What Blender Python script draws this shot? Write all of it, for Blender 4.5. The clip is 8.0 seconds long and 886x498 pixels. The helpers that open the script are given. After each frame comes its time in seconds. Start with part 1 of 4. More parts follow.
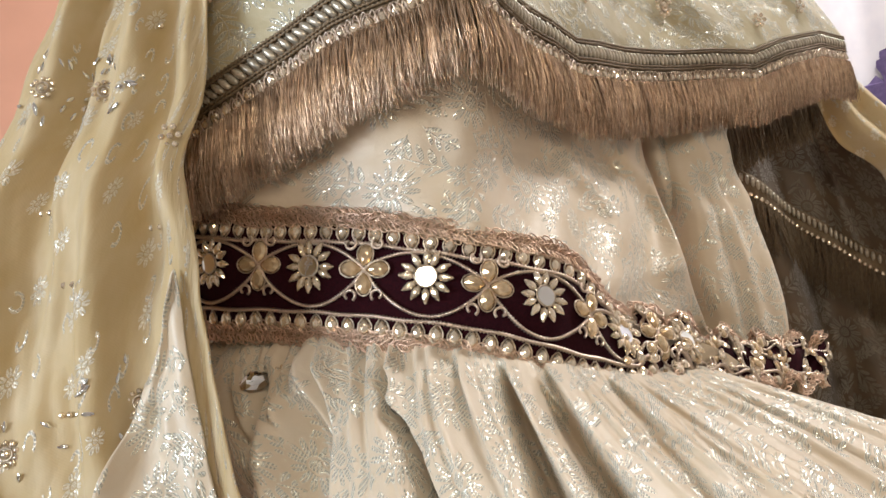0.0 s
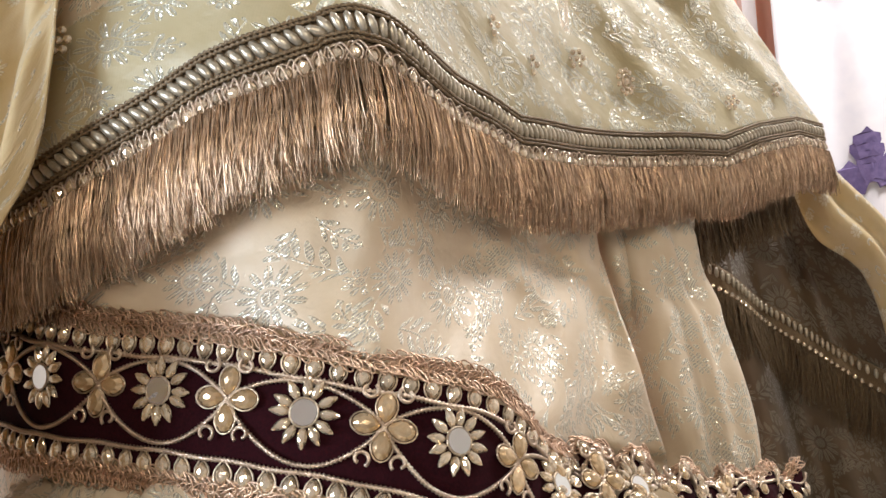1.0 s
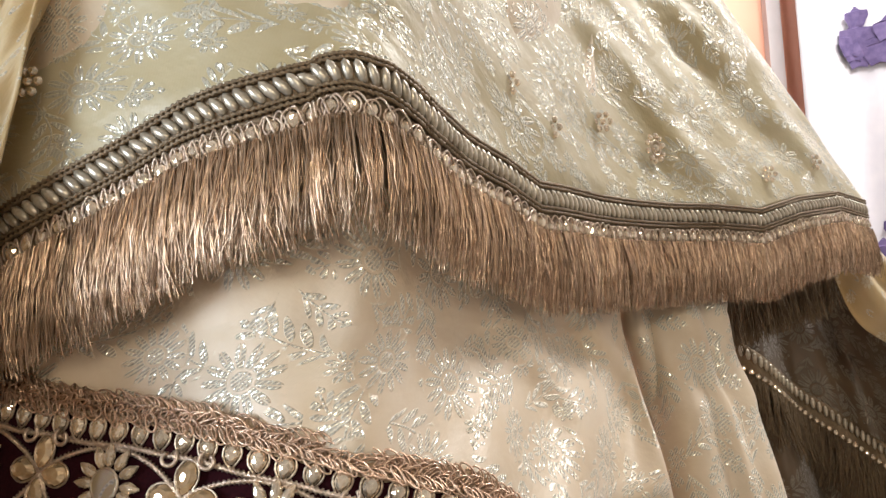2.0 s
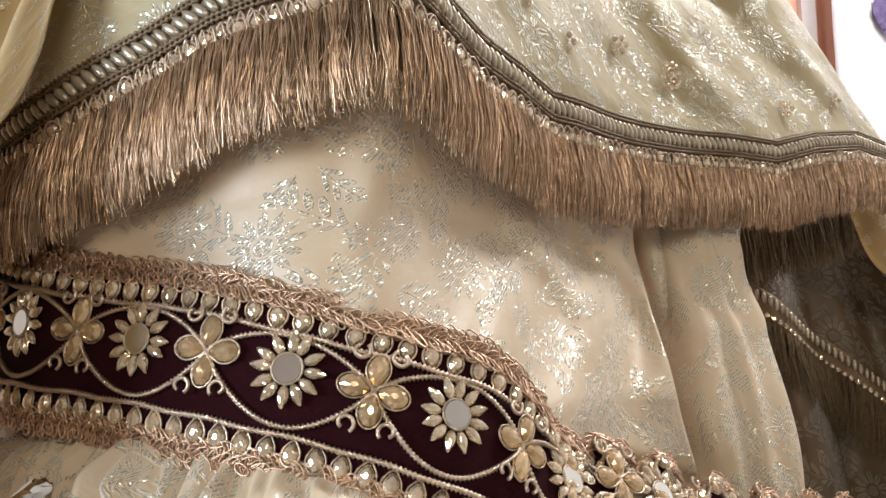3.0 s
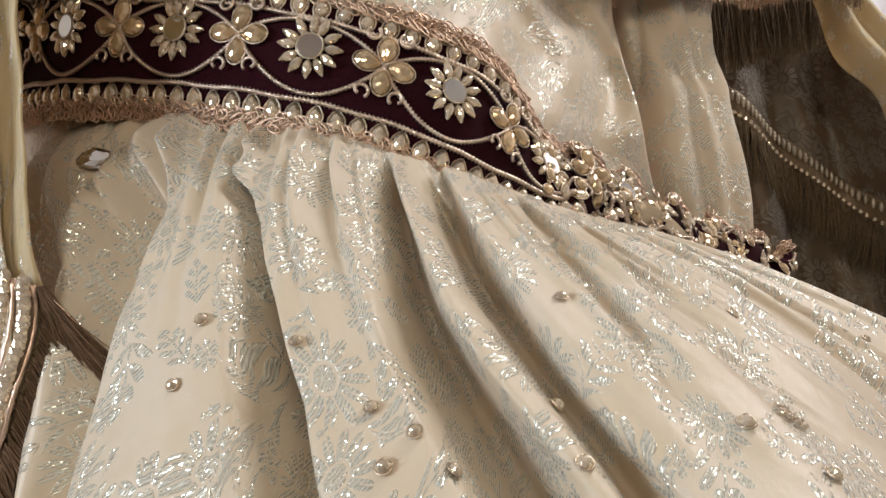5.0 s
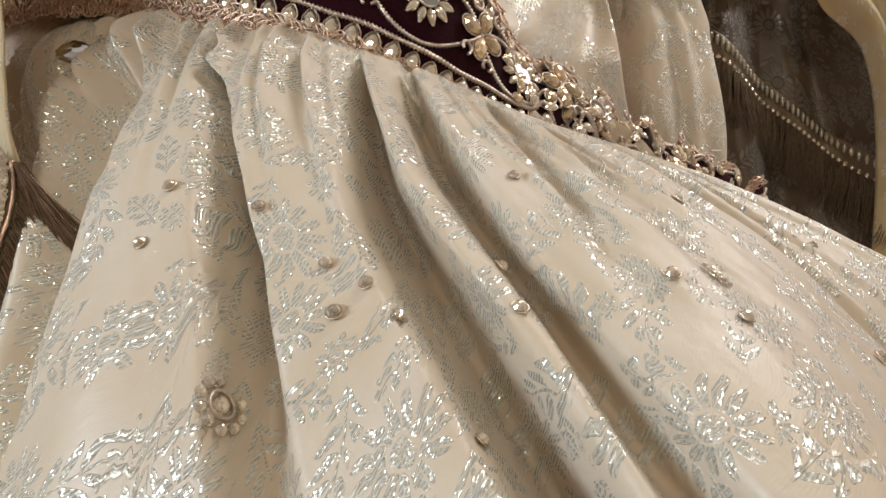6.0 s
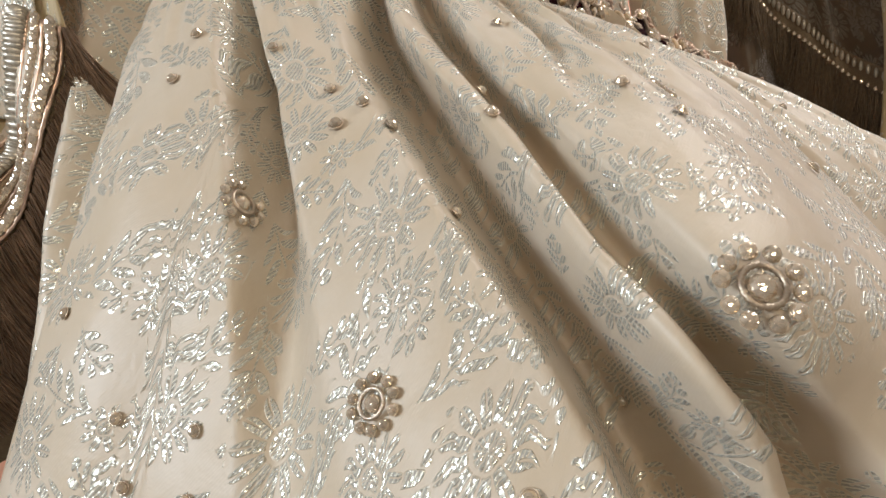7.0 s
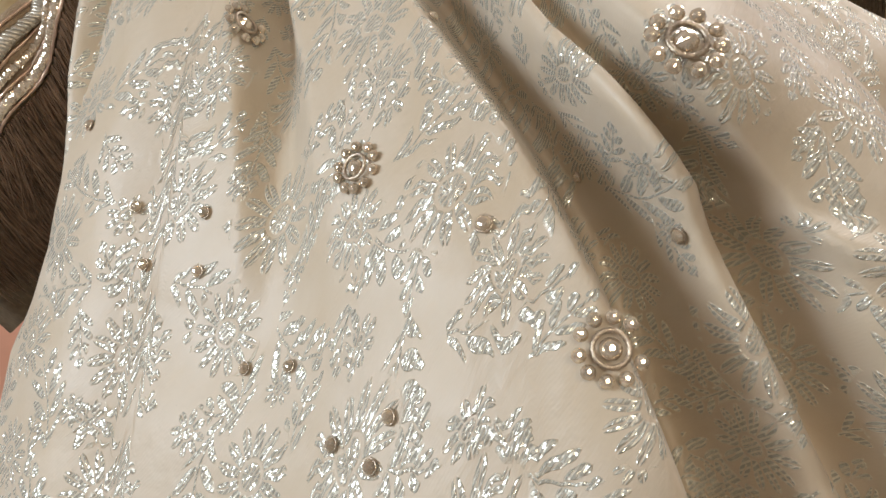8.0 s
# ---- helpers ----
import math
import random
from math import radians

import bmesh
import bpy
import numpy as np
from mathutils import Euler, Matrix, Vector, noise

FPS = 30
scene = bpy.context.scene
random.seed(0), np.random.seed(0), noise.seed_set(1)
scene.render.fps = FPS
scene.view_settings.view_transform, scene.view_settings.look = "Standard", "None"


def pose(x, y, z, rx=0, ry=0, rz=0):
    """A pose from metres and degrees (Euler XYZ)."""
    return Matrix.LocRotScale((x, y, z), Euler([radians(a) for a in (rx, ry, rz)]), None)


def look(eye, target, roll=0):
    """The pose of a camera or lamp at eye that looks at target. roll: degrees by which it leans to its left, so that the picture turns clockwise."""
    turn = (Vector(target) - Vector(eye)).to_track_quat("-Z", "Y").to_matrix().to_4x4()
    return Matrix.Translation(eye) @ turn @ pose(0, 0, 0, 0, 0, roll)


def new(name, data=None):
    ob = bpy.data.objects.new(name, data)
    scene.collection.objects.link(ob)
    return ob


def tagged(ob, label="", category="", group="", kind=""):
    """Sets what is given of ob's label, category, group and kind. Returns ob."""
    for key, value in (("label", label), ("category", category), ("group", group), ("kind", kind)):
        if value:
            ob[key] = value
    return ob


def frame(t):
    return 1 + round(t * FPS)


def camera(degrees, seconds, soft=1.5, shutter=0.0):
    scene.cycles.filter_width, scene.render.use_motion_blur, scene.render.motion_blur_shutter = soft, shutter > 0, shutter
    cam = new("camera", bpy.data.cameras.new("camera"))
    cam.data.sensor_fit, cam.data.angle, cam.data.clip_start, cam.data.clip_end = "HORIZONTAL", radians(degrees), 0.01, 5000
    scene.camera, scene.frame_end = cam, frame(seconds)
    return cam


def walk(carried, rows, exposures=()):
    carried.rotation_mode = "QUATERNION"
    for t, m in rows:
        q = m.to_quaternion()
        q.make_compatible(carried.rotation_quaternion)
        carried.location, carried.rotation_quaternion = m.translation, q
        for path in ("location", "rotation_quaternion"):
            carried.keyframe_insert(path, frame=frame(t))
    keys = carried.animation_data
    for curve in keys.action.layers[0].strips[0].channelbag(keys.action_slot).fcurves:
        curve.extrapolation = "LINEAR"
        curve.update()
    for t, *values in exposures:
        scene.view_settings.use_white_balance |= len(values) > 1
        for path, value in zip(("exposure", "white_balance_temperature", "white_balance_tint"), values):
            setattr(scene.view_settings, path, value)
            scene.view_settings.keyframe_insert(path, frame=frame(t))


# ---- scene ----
cam = camera(58.3, 8.0)
PATH = [
    (0, (0.057, 0.001, 1.2), (-0.233, 1.98, 1.193), -6.0),
    (0.5, (0.084, 0.032, 1.215), (-0.127, 2.02, 1.266), -4.8),
    (1, (0.079, 0.084, 1.224), (-0.133, 2.069, 1.356), -3.7),
    (1.5, (0.073, 0.113, 1.228), (-0.168, 2.084, 1.469), -1.9),
    (1.7, (0.076, 0.125, 1.235), (-0.164, 2.092, 1.506), -1.5),
    (2.8, (0.088, 0.119, 1.218), (-0.237, 2.071, 1.504), -0.7),
    (3, (0.089, 0.115, 1.194), (-0.238, 2.073, 1.437), -0.2),
    (3.2, (0.092, 0.11, 1.181), (-0.233, 2.071, 1.404), -0.8),
    (3.5, (0.094, 0.105, 1.172), (-0.207, 2.077, 1.32), 0.2),
    (4, (0.088, 0.089, 1.155), (-0.19, 2.068, 1.221), -0.9),
    (4.5, (0.088, 0.074, 1.146), (-0.19, 2.054, 1.157), -2.1),
    (5, (0.088, 0.07, 1.118), (-0.191, 2.05, 1.051), 0.0),
    (5.2, (0.089, 0.071, 1.11), (-0.182, 2.05, 1.011), 0.5),
    (6.3, (0.109, 0.05, 1.086), (-0.152, 2.024, 0.899), 1.8),
    (6.5, (0.115, 0.043, 1.079), (-0.151, 2.014, 0.867), 1.5),
    (7, (0.12, 0.022, 1.057), (-0.21, 1.975, 0.781), 1.3),
    (7.5, (0.132, 0.007, 1.034), (-0.219, 1.951, 0.72), 1.1),
    (7.6, (0.134, 0.006, 1.028), (-0.23, 1.946, 0.706), 1.0),
    (8, (0.139, -0.01, 1.016), (-0.233, 1.916, 0.626), 1.2),
]
walk(cam, [(t, look(eye, target, roll)) for t, eye, target, roll in PATH],
     exposures=[(0.0, 0.22), (1.0, 0.38), (1.7, 0.36), (3.0, 0.26), (4.0, 0.15), (5.0, -0.02), (8.0, -0.10)])

# ---- light ----
world = bpy.data.worlds.new("room_air")
world.use_nodes = True
world.node_tree.nodes["Background"].inputs[0].default_value = (0.95, 0.93, 0.85, 1)
world.node_tree.nodes["Background"].inputs[1].default_value = 0.02
scene.world = world


def area_lamp(name, place, target, wide, deep, watts, colour):
    data = bpy.data.lights.new(name, "AREA")
    data.shape, data.size, data.size_y, data.energy, data.color = "RECTANGLE", wide, deep, watts, colour
    ob = new(name, data)
    ob.matrix_world = look(place, target)
    return ob


# unseen key light, set to the left to suit the shading of the folds
area_lamp("left_key_lamp", (-1.28, -0.82, 1.45), (0.05, 0.35, 1.2), 0.9, 0.40, 24.5, (0.86, 0.98, 1.10))
# unseen fill, added to brighten the right and warm the fold valleys
area_lamp("warm_fill_lamp", (0.50, -1.25, 1.85), (0.1, 0.35, 1.2), 0.9, 0.14, 9.0, (0.97, 0.85, 0.66))
# unseen fill, added to brighten the wall and curtain behind the dress
area_lamp("back_wall_fill", (0.9, 0.95, 2.5), (0.6, 1.6, 1.4), 1.0, 0.12, 27, (1.0, 0.99, 0.98))


# ---- materials ----
def nodes_of(name):
    m = bpy.data.materials.new(name)
    m.use_nodes = True
    t = m.node_tree
    return m, t, t.nodes["Principled BSDF"], t.nodes["Material Output"]


def node(t, kind, inputs=(), operation="", voronoi_dimensions="", bands_direction=""):
    n = t.nodes.new(kind)
    if operation:
        n.operation = operation
    if voronoi_dimensions:
        n.voronoi_dimensions = voronoi_dimensions
    if bands_direction:
        n.bands_direction = bands_direction
    for key, value in dict(inputs).items():
        if isinstance(value, bpy.types.NodeSocket):
            t.links.new(value, n.inputs[key])
        else:
            n.inputs[key].default_value = value
    return n


def maths(t, op, a, b=0.0, c=0.0):
    return node(t, "ShaderNodeMath", {0: a, 1: b, 2: c}, operation=op).outputs[0]


def mix_colour(t, f, a, b):
    n = t.nodes.new("ShaderNodeMix")
    n.data_type = "RGBA"
    for key, value in ((0, f), (6, a), (7, b)):
        if isinstance(value, bpy.types.NodeSocket):
            t.links.new(value, n.inputs[key])
        else:
            n.inputs[key].default_value = value
    return n.outputs[2]


def ramp(t, f, a, b):
    return node(t, "ShaderNodeMapRange", {"Value": f, "From Min": a, "From Max": b}).outputs[0]


def cells(t, uv, cell, seed, loose):
    """The offset from the middle of a loose grid's cell, and that cell's random numbers."""
    v = node(t, "ShaderNodeVectorMath", {0: uv, 1: (seed, seed * 1.7, 0)}, operation="ADD").outputs[0]
    vo = node(t, "ShaderNodeTexVoronoi", {"Vector": v, "Scale": 1.0 / cell, "Randomness": loose}, voronoi_dimensions="2D")
    d = node(t, "ShaderNodeVectorMath", {0: v, 1: vo.outputs["Position"]}, operation="SUBTRACT").outputs[0]
    return d, node(t, "ShaderNodeSeparateColor", {0: vo.outputs["Color"]})


def flowers(t, uv, cell, petals, size, seed):
    """A mask of daisies with pointed petals, an inner ring and a dotted heart, some of them half-open fans."""
    d, c = cells(t, uv, cell, seed, 0.5)
    s = node(t, "ShaderNodeSeparateXYZ", {0: d})
    angle = maths(t, "ADD", maths(t, "ARCTAN2", s.outputs[1], s.outputs[0]), maths(t, "MULTIPLY", c.outputs[0], 0.9))
    r = node(t, "ShaderNodeVectorMath", {0: d}, operation="LENGTH").outputs["Value"]
    r = maths(t, "DIVIDE", r, maths(t, "MULTIPLY_ADD", c.outputs[1], 0.45, 0.75))
    wave = maths(t, "ABSOLUTE", maths(t, "COSINE", maths(t, "MULTIPLY", angle, petals / 2.0)))
    f = maths(t, "DIVIDE", r, size)
    # a petal swells from the heart, then closes to a point
    body = maths(t, "MULTIPLY", maths(t, "SUBTRACT", 1.0, f), maths(t, "MULTIPLY_ADD", f, 1.9, 0.5))
    petal = ramp(t, maths(t, "SUBTRACT", body, maths(t, "SUBTRACT", 1.0, wave)), 0.0, 0.10)
    gap = ramp(t, maths(t, "ABSOLUTE", maths(t, "SUBTRACT", f, 0.30)), 0.03, 0.07)
    rib = ramp(t, wave, 0.995, 0.975)
    rib = maths(t, "MAXIMUM", rib, ramp(t, f, 0.62, 0.55))
    return maths(t, "MULTIPLY", maths(t, "MULTIPLY", petal, gap), rib), ramp(t, f, 1.02, 1.12)


def sprigs(t, uv, cell, seed, pitch, reach, half):
    """A mask of bent stalks with pairs of slanting leaves."""
    d, c = cells(t, uv, cell, seed, 0.7)
    s = node(t, "ShaderNodeSeparateXYZ", {0: d})
    lean = maths(t, "MULTIPLY", c.outputs[0], 6.28)
    co, si = maths(t, "COSINE", lean), maths(t, "SINE", lean)
    along = maths(t, "ADD", maths(t, "MULTIPLY", s.outputs[0], co), maths(t, "MULTIPLY", s.outputs[1], si))
    across = maths(t, "SUBTRACT", maths(t, "MULTIPLY", s.outputs[1], co), maths(t, "MULTIPLY", s.outputs[0], si))
    bend = maths(t, "MULTIPLY", maths(t, "MULTIPLY", along, along), maths(t, "MULTIPLY_ADD", c.outputs[1], 50.0, -25.0))
    across = maths(t, "SUBTRACT", across, bend)
    off = maths(t, "ABSOLUTE", across)
    step = maths(t, "DIVIDE", maths(t, "SUBTRACT", along, maths(t, "MULTIPLY", off, 0.9)), pitch)
    q = maths(t, "SUBTRACT", maths(t, "FRACT", step), 0.5)
    taper = maths(t, "MULTIPLY", ramp(t, maths(t, "ABSOLUTE", along), half, half * 0.45), reach)
    o = maths(t, "DIVIDE", maths(t, "SUBTRACT", off, maths(t, "MULTIPLY", taper, 0.55)), maths(t, "MULTIPLY_ADD", taper, 0.46, 0.00001))
    e = maths(t, "ADD", maths(t, "POWER", maths(t, "ABSOLUTE", maths(t, "DIVIDE", q, 0.36)), 1.6), maths(t, "POWER", maths(t, "ABSOLUTE", o), 1.7))
    leaf = ramp(t, e, 1.05, 0.85)
    stalk = maths(t, "MULTIPLY", ramp(t, off, 0.0005, 0.0003), ramp(t, maths(t, "ABSOLUTE", along), half, half * 0.9))
    return maths(t, "MAXIMUM", leaf, stalk)


def cloth(name, base, deep, foil, through_light=0.0, clear=0.0, motif=1.0, weave_rough=0.5, foil_rough=0.3, sheen=0.2, curls=False):
    m, t, p, out = nodes_of(name)
    uv = node(t, "ShaderNodeTexCoord").outputs["UV"]
    sway = node(t, "ShaderNodeTexNoise", {"Vector": uv, "Scale": 40.0, "Detail": 1.0}).outputs["Color"]
    uv = node(t, "ShaderNodeVectorMath", {0: sway, 1: (0.0035, 0.0035, 0), 2: uv}, operation="MULTIPLY_ADD").outputs[0]
    big, free = flowers(t, uv, 0.044, 13, 0.0155, 0.31)
    small, open_ground = flowers(t, uv, 0.037, 8, 0.0070, 1.13)
    spray = sprigs(t, uv, 0.038, 0.77, 0.0072, 0.0088, 0.020)
    twig = maths(t, "MULTIPLY", sprigs(t, uv, 0.027, 2.41, 0.0052, 0.0056, 0.011), open_ground)
    around = maths(t, "MULTIPLY", maths(t, "MAXIMUM", maths(t, "MAXIMUM", small, spray), twig), free)
    mask = maths(t, "MULTIPLY", maths(t, "MAXIMUM", big, around), motif)
    if curls:
        d, c = cells(t, uv, 0.020, 3.3, 0.9)
        q = node(t, "ShaderNodeSeparateXYZ", {0: d})
        r = node(t, "ShaderNodeVectorMath", {0: d, 1: (1.4, 0.9, 0)}, operation="MULTIPLY").outputs[0]
        r = node(t, "ShaderNodeVectorMath", {0: r}, operation="LENGTH").outputs["Value"]
        line = ramp(t, maths(t, "ABSOLUTE", maths(t, "SUBTRACT", r, maths(t, "MULTIPLY_ADD", c.outputs[0], 0.003, 0.0022))), 0.0012, 0.0007)
        arc = ramp(t, maths(t, "SINE", maths(t, "ADD", maths(t, "ARCTAN2", q.outputs[1], q.outputs[0]), maths(t, "MULTIPLY", c.outputs[1], 6.3))), -0.7, -0.6)
        mask = maths(t, "MAXIMUM", maths(t, "MULTIPLY", maths(t, "MULTIPLY", line, arc), ramp(t, c.outputs[2], 0.35, 0.36)), maths(t, "MULTIPLY", small, 0.8))
    hatch = node(t, "ShaderNodeTexWave", {"Vector": uv, "Scale": 300.0, "Distortion": 2.0, "Detail": 2.0, "Detail Scale": 0.6}, bands_direction="DIAGONAL").outputs[1]
    mask = maths(t, "MULTIPLY", mask, maths(t, "MULTIPLY_ADD", ramp(t, hatch, 0.2, 0.5), 0.4, 0.6))
    cloud = node(t, "ShaderNodeTexNoise", {"Vector": uv, "Scale": 28.0, "Detail": 4.0}).outputs[0]
    col = mix_colour(t, ramp(t, cloud, 0.3, 0.7), base, deep)
    col = mix_colour(t, mask, col, foil)
    t.links.new(col, p.inputs["Base Color"])
    grit = node(t, "ShaderNodeTexVoronoi", {"Vector": uv, "Scale": 1250.0}, voronoi_dimensions="2D")
    glit = node(t, "ShaderNodeSeparateColor", {0: grit.outputs["Color"]}).outputs[0]
    t.links.new(maths(t, "MULTIPLY", mask, 0.54), p.inputs["Metallic"])
    t.links.new(maths(t, "MULTIPLY_ADD", mask, foil_rough - weave_rough, weave_rough), p.inputs["Roughness"])
    p.inputs["Specular IOR Level"].default_value = 0.7
    p.inputs["Sheen Weight"].default_value = sheen
    p.inputs["Sheen Roughness"].default_value = 0.4
    thread = node(t, "ShaderNodeTexWave", {"Vector": uv, "Scale": 420.0, "Distortion": 1.5, "Detail": 1.0}, bands_direction="DIAGONAL").outputs[1]
    crumple = node(t, "ShaderNodeTexNoise", {"Vector": uv, "Scale": 90.0, "Detail": 3.0}).outputs[0]
    h = maths(t, "MULTIPLY_ADD", mask, maths(t, "MULTIPLY_ADD", glit, 1.1, 0.2), maths(t, "MULTIPLY_ADD", crumple, 1.2, maths(t, "MULTIPLY", thread, 0.03)))
    b = node(t, "ShaderNodeBump", {"Height": h, "Strength": 0.7, "Distance": 0.0008})
    tip = node(t, "ShaderNodeVectorMath", {0: grit.outputs["Color"], 1: (0.5, 0.5, 0.5)}, operation="SUBTRACT").outputs[0]
    tip = node(t, "ShaderNodeVectorMath", {0: tip, 3: maths(t, "MULTIPLY", mask, 0.78)}, operation="SCALE").outputs[0]
    tip = node(t, "ShaderNodeVectorMath", {0: b.outputs[0], 1: tip}, operation="ADD").outputs[0]
    t.links.new(node(t, "ShaderNodeVectorMath", {0: tip}, operation="NORMALIZE").outputs[0], p.inputs["Normal"])
    last = p.outputs[0]
    if through_light:
        warm = node(t, "ShaderNodeVectorMath", {0: col, 1: (1.0, 0.85, 0.52)}, operation="MULTIPLY").outputs[0]
        tr = node(t, "ShaderNodeBsdfTranslucent", {"Color": warm})
        last = node(t, "ShaderNodeMixShader", {0: through_light, 1: last, 2: tr.outputs[0]}).outputs[0]
    if clear:
        hole = node(t, "ShaderNodeBsdfTransparent", {"Color": (1, 1, 1, 1)})
        keep = maths(t, "MULTIPLY", maths(t, "SUBTRACT", 1.0, mask), clear)
        last = node(t, "ShaderNodeMixShader", {0: keep, 1: last, 2: hole.outputs[0]}).outputs[0]
    t.links.new(last, out.inputs[0])
    return m


def plain(name, colour, second=None, rough=0.5, metal=0.0, grain=60.0, bump=0.3, depth=0.001, random_tone=0.0, sheen=0.0):
    m, t, p, out = nodes_of(name)
    pos = node(t, "ShaderNodeTexCoord").outputs["Object"]
    n = node(t, "ShaderNodeTexNoise", {"Vector": pos, "Scale": grain, "Detail": 4.0}).outputs[0]
    col = mix_colour(t, ramp(t, n, 0.3, 0.7), colour, second or colour)
    if random_tone:
        r = node(t, "ShaderNodeObjectInfo").outputs["Random"]
        i = node(t, "ShaderNodeNewGeometry").outputs["Random Per Island"]
        k = maths(t, "MULTIPLY_ADD", maths(t, "FRACT", maths(t, "ADD", r, i)), random_tone, 1.0 - random_tone / 2)
        col = node(t, "ShaderNodeVectorMath", {0: col, 3: k}, operation="SCALE").outputs[0]
    t.links.new(col, p.inputs["Base Color"])
    p.inputs["Roughness"].default_value, p.inputs["Metallic"].default_value = rough, metal
    p.inputs["Sheen Weight"].default_value = sheen
    b = node(t, "ShaderNodeBump", {"Height": n, "Strength": bump, "Distance": depth})
    t.links.new(b.outputs[0], p.inputs["Normal"])
    return m


BROCADE = cloth("cream_gold_brocade", (0.66, 0.565, 0.45, 1), (0.59, 0.475, 0.335, 1), (0.77, 0.76, 0.67, 1), through_light=0.07, weave_rough=0.50, foil_rough=0.2)
SHAWL = cloth("olive_gold_tissue", (0.50, 0.44, 0.29, 1), (0.42, 0.35, 0.20, 1), (0.80, 0.80, 0.70, 1), through_light=0.12, weave_rough=0.38, foil_rough=0.18)
SHEER = cloth("sheer_mustard_tissue", (0.64, 0.52, 0.33, 1), (0.56, 0.42, 0.21, 1), (0.86, 0.85, 0.78, 1), through_light=0.22, clear=0.05, motif=0.85, weave_rough=0.68, foil_rough=0.2, curls=True)
# shawl tissue again, darkened: the shade inside the shawl is in this colour
SHADED = cloth("shade_darkened_olive_tissue", (0.13, 0.085, 0.045, 1), (0.07, 0.042, 0.022, 1), (0.24, 0.21, 0.17, 1), through_light=0.1, weave_rough=0.45)
VELVET = plain("maroon_velvet", (0.026, 0.003, 0.006, 1), (0.014, 0.002, 0.004, 1), rough=0.95, grain=900.0, bump=0.4, depth=0.0004)
VELVET.node_tree.nodes["Principled BSDF"].inputs["Specular IOR Level"].default_value = 0.12
GOLD = plain("rose_gold_thread", (0.76, 0.56, 0.43, 1), (0.56, 0.38, 0.27, 1), rough=0.32, metal=0.85, grain=1500.0, bump=0.5, depth=0.0003, random_tone=0.3)
SILVER = plain("antique_silver_thread", (0.64, 0.54, 0.43, 1), (0.44, 0.35, 0.26, 1), rough=0.34, metal=0.85, grain=1500.0, bump=0.5, depth=0.0003, random_tone=0.4)
CORD = plain("twisted_zari_cord", (0.74, 0.62, 0.52, 1), (0.42, 0.31, 0.23, 1), rough=0.3, metal=0.85, grain=2200.0, bump=0.8, depth=0.0004)
BRAID = plain("dark_bronze_braid", (0.24, 0.17, 0.10, 1), (0.11, 0.075, 0.045, 1), rough=0.5, metal=0.35, grain=1200.0, bump=0.6, depth=0.0004)
PEARL = plain("silvery_braid_link", (0.50, 0.45, 0.37, 1), (0.36, 0.31, 0.24, 1), rough=0.33, metal=0.55, grain=700.0, bump=0.3, depth=0.0003, random_tone=0.3)
STONE = plain("champagne_foiled_glass", (0.86, 0.77, 0.64, 1), (0.68, 0.55, 0.40, 1), rough=0.10, metal=0.75, grain=300.0, bump=0.05, depth=0.0003, random_tone=0.35)
AMBER = plain("amber_foiled_glass", (0.80, 0.64, 0.44, 1), (0.60, 0.42, 0.24, 1), rough=0.10, metal=0.7, grain=300.0, bump=0.05, depth=0.0003, random_tone=0.35)
MIRROR = plain("mirror_glass", (0.88, 0.9, 0.92, 1), rough=0.02, metal=1.0, bump=0.0)
FRINGE = plain("copper_brown_fringe_thread", (0.64, 0.47, 0.34, 1), (0.38, 0.25, 0.16, 1), rough=0.24, metal=0.7, grain=200.0, bump=0.1, random_tone=0.7)
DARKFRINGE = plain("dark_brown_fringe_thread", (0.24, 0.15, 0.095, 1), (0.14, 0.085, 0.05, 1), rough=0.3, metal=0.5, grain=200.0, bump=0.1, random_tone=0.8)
LACENET = plain("tan_lace_net", (0.42, 0.31, 0.20, 1), (0.30, 0.21, 0.13, 1), rough=0.6, metal=0.2, grain=1600.0, bump=0.8, depth=0.0006)
# dark brown behind the fringe; also stands in for shade on the fringes below
SHADE_LINING = plain("dark_brown_lining_and_shade", (0.16, 0.11, 0.06, 1), (0.10, 0.065, 0.035, 1), rough=0.7, grain=300.0, bump=0.4)
WHITEWASH = plain("cream_wall_paint", (0.62, 0.59, 0.54, 1), (0.57, 0.54, 0.49, 1), rough=0.8, grain=5.0)
ORANGE = plain("orange_painted_plaster", (0.88, 0.46, 0.32, 1), (0.82, 0.42, 0.29, 1), rough=0.7, grain=8.0)
PURPLE = plain("purple_printed_cotton", (0.07, 0.045, 0.13, 1), (0.13, 0.09, 0.2, 1), rough=0.8, grain=90.0)
CURTAIN = plain("white_printed_cotton", (0.62, 0.58, 0.60, 1), (0.55, 0.52, 0.56, 1), rough=0.8, grain=30.0)
GREYTRIM = plain("grey_painted_wood", (0.62, 0.56, 0.56, 1), (0.55, 0.5, 0.5, 1), rough=0.6, grain=20.0)
TILE = plain("beige_floor_screed", (0.42, 0.36, 0.3, 1), (0.34, 0.3, 0.25, 1), rough=0.4, grain=10.0)


# ---- building helpers ----
def spline(points, n):
    """n places along a smooth line through a few control places."""
    p = np.array(points, float)
    p = np.vstack([2 * p[0] - p[1], p, 2 * p[-1] - p[-2]])
    out = []
    for s in np.linspace(0, len(points) - 1, n):
        i = min(int(s), len(points) - 2)
        f = s - i
        a, b, c, d = p[i:i + 4]
        out.append(0.5 * (2 * b + (c - a) * f + (2 * a - 5 * b + 4 * c - d) * f * f + (3 * b - a - 3 * c + d) * f ** 3))
    return np.array(out)


CURVES = {}


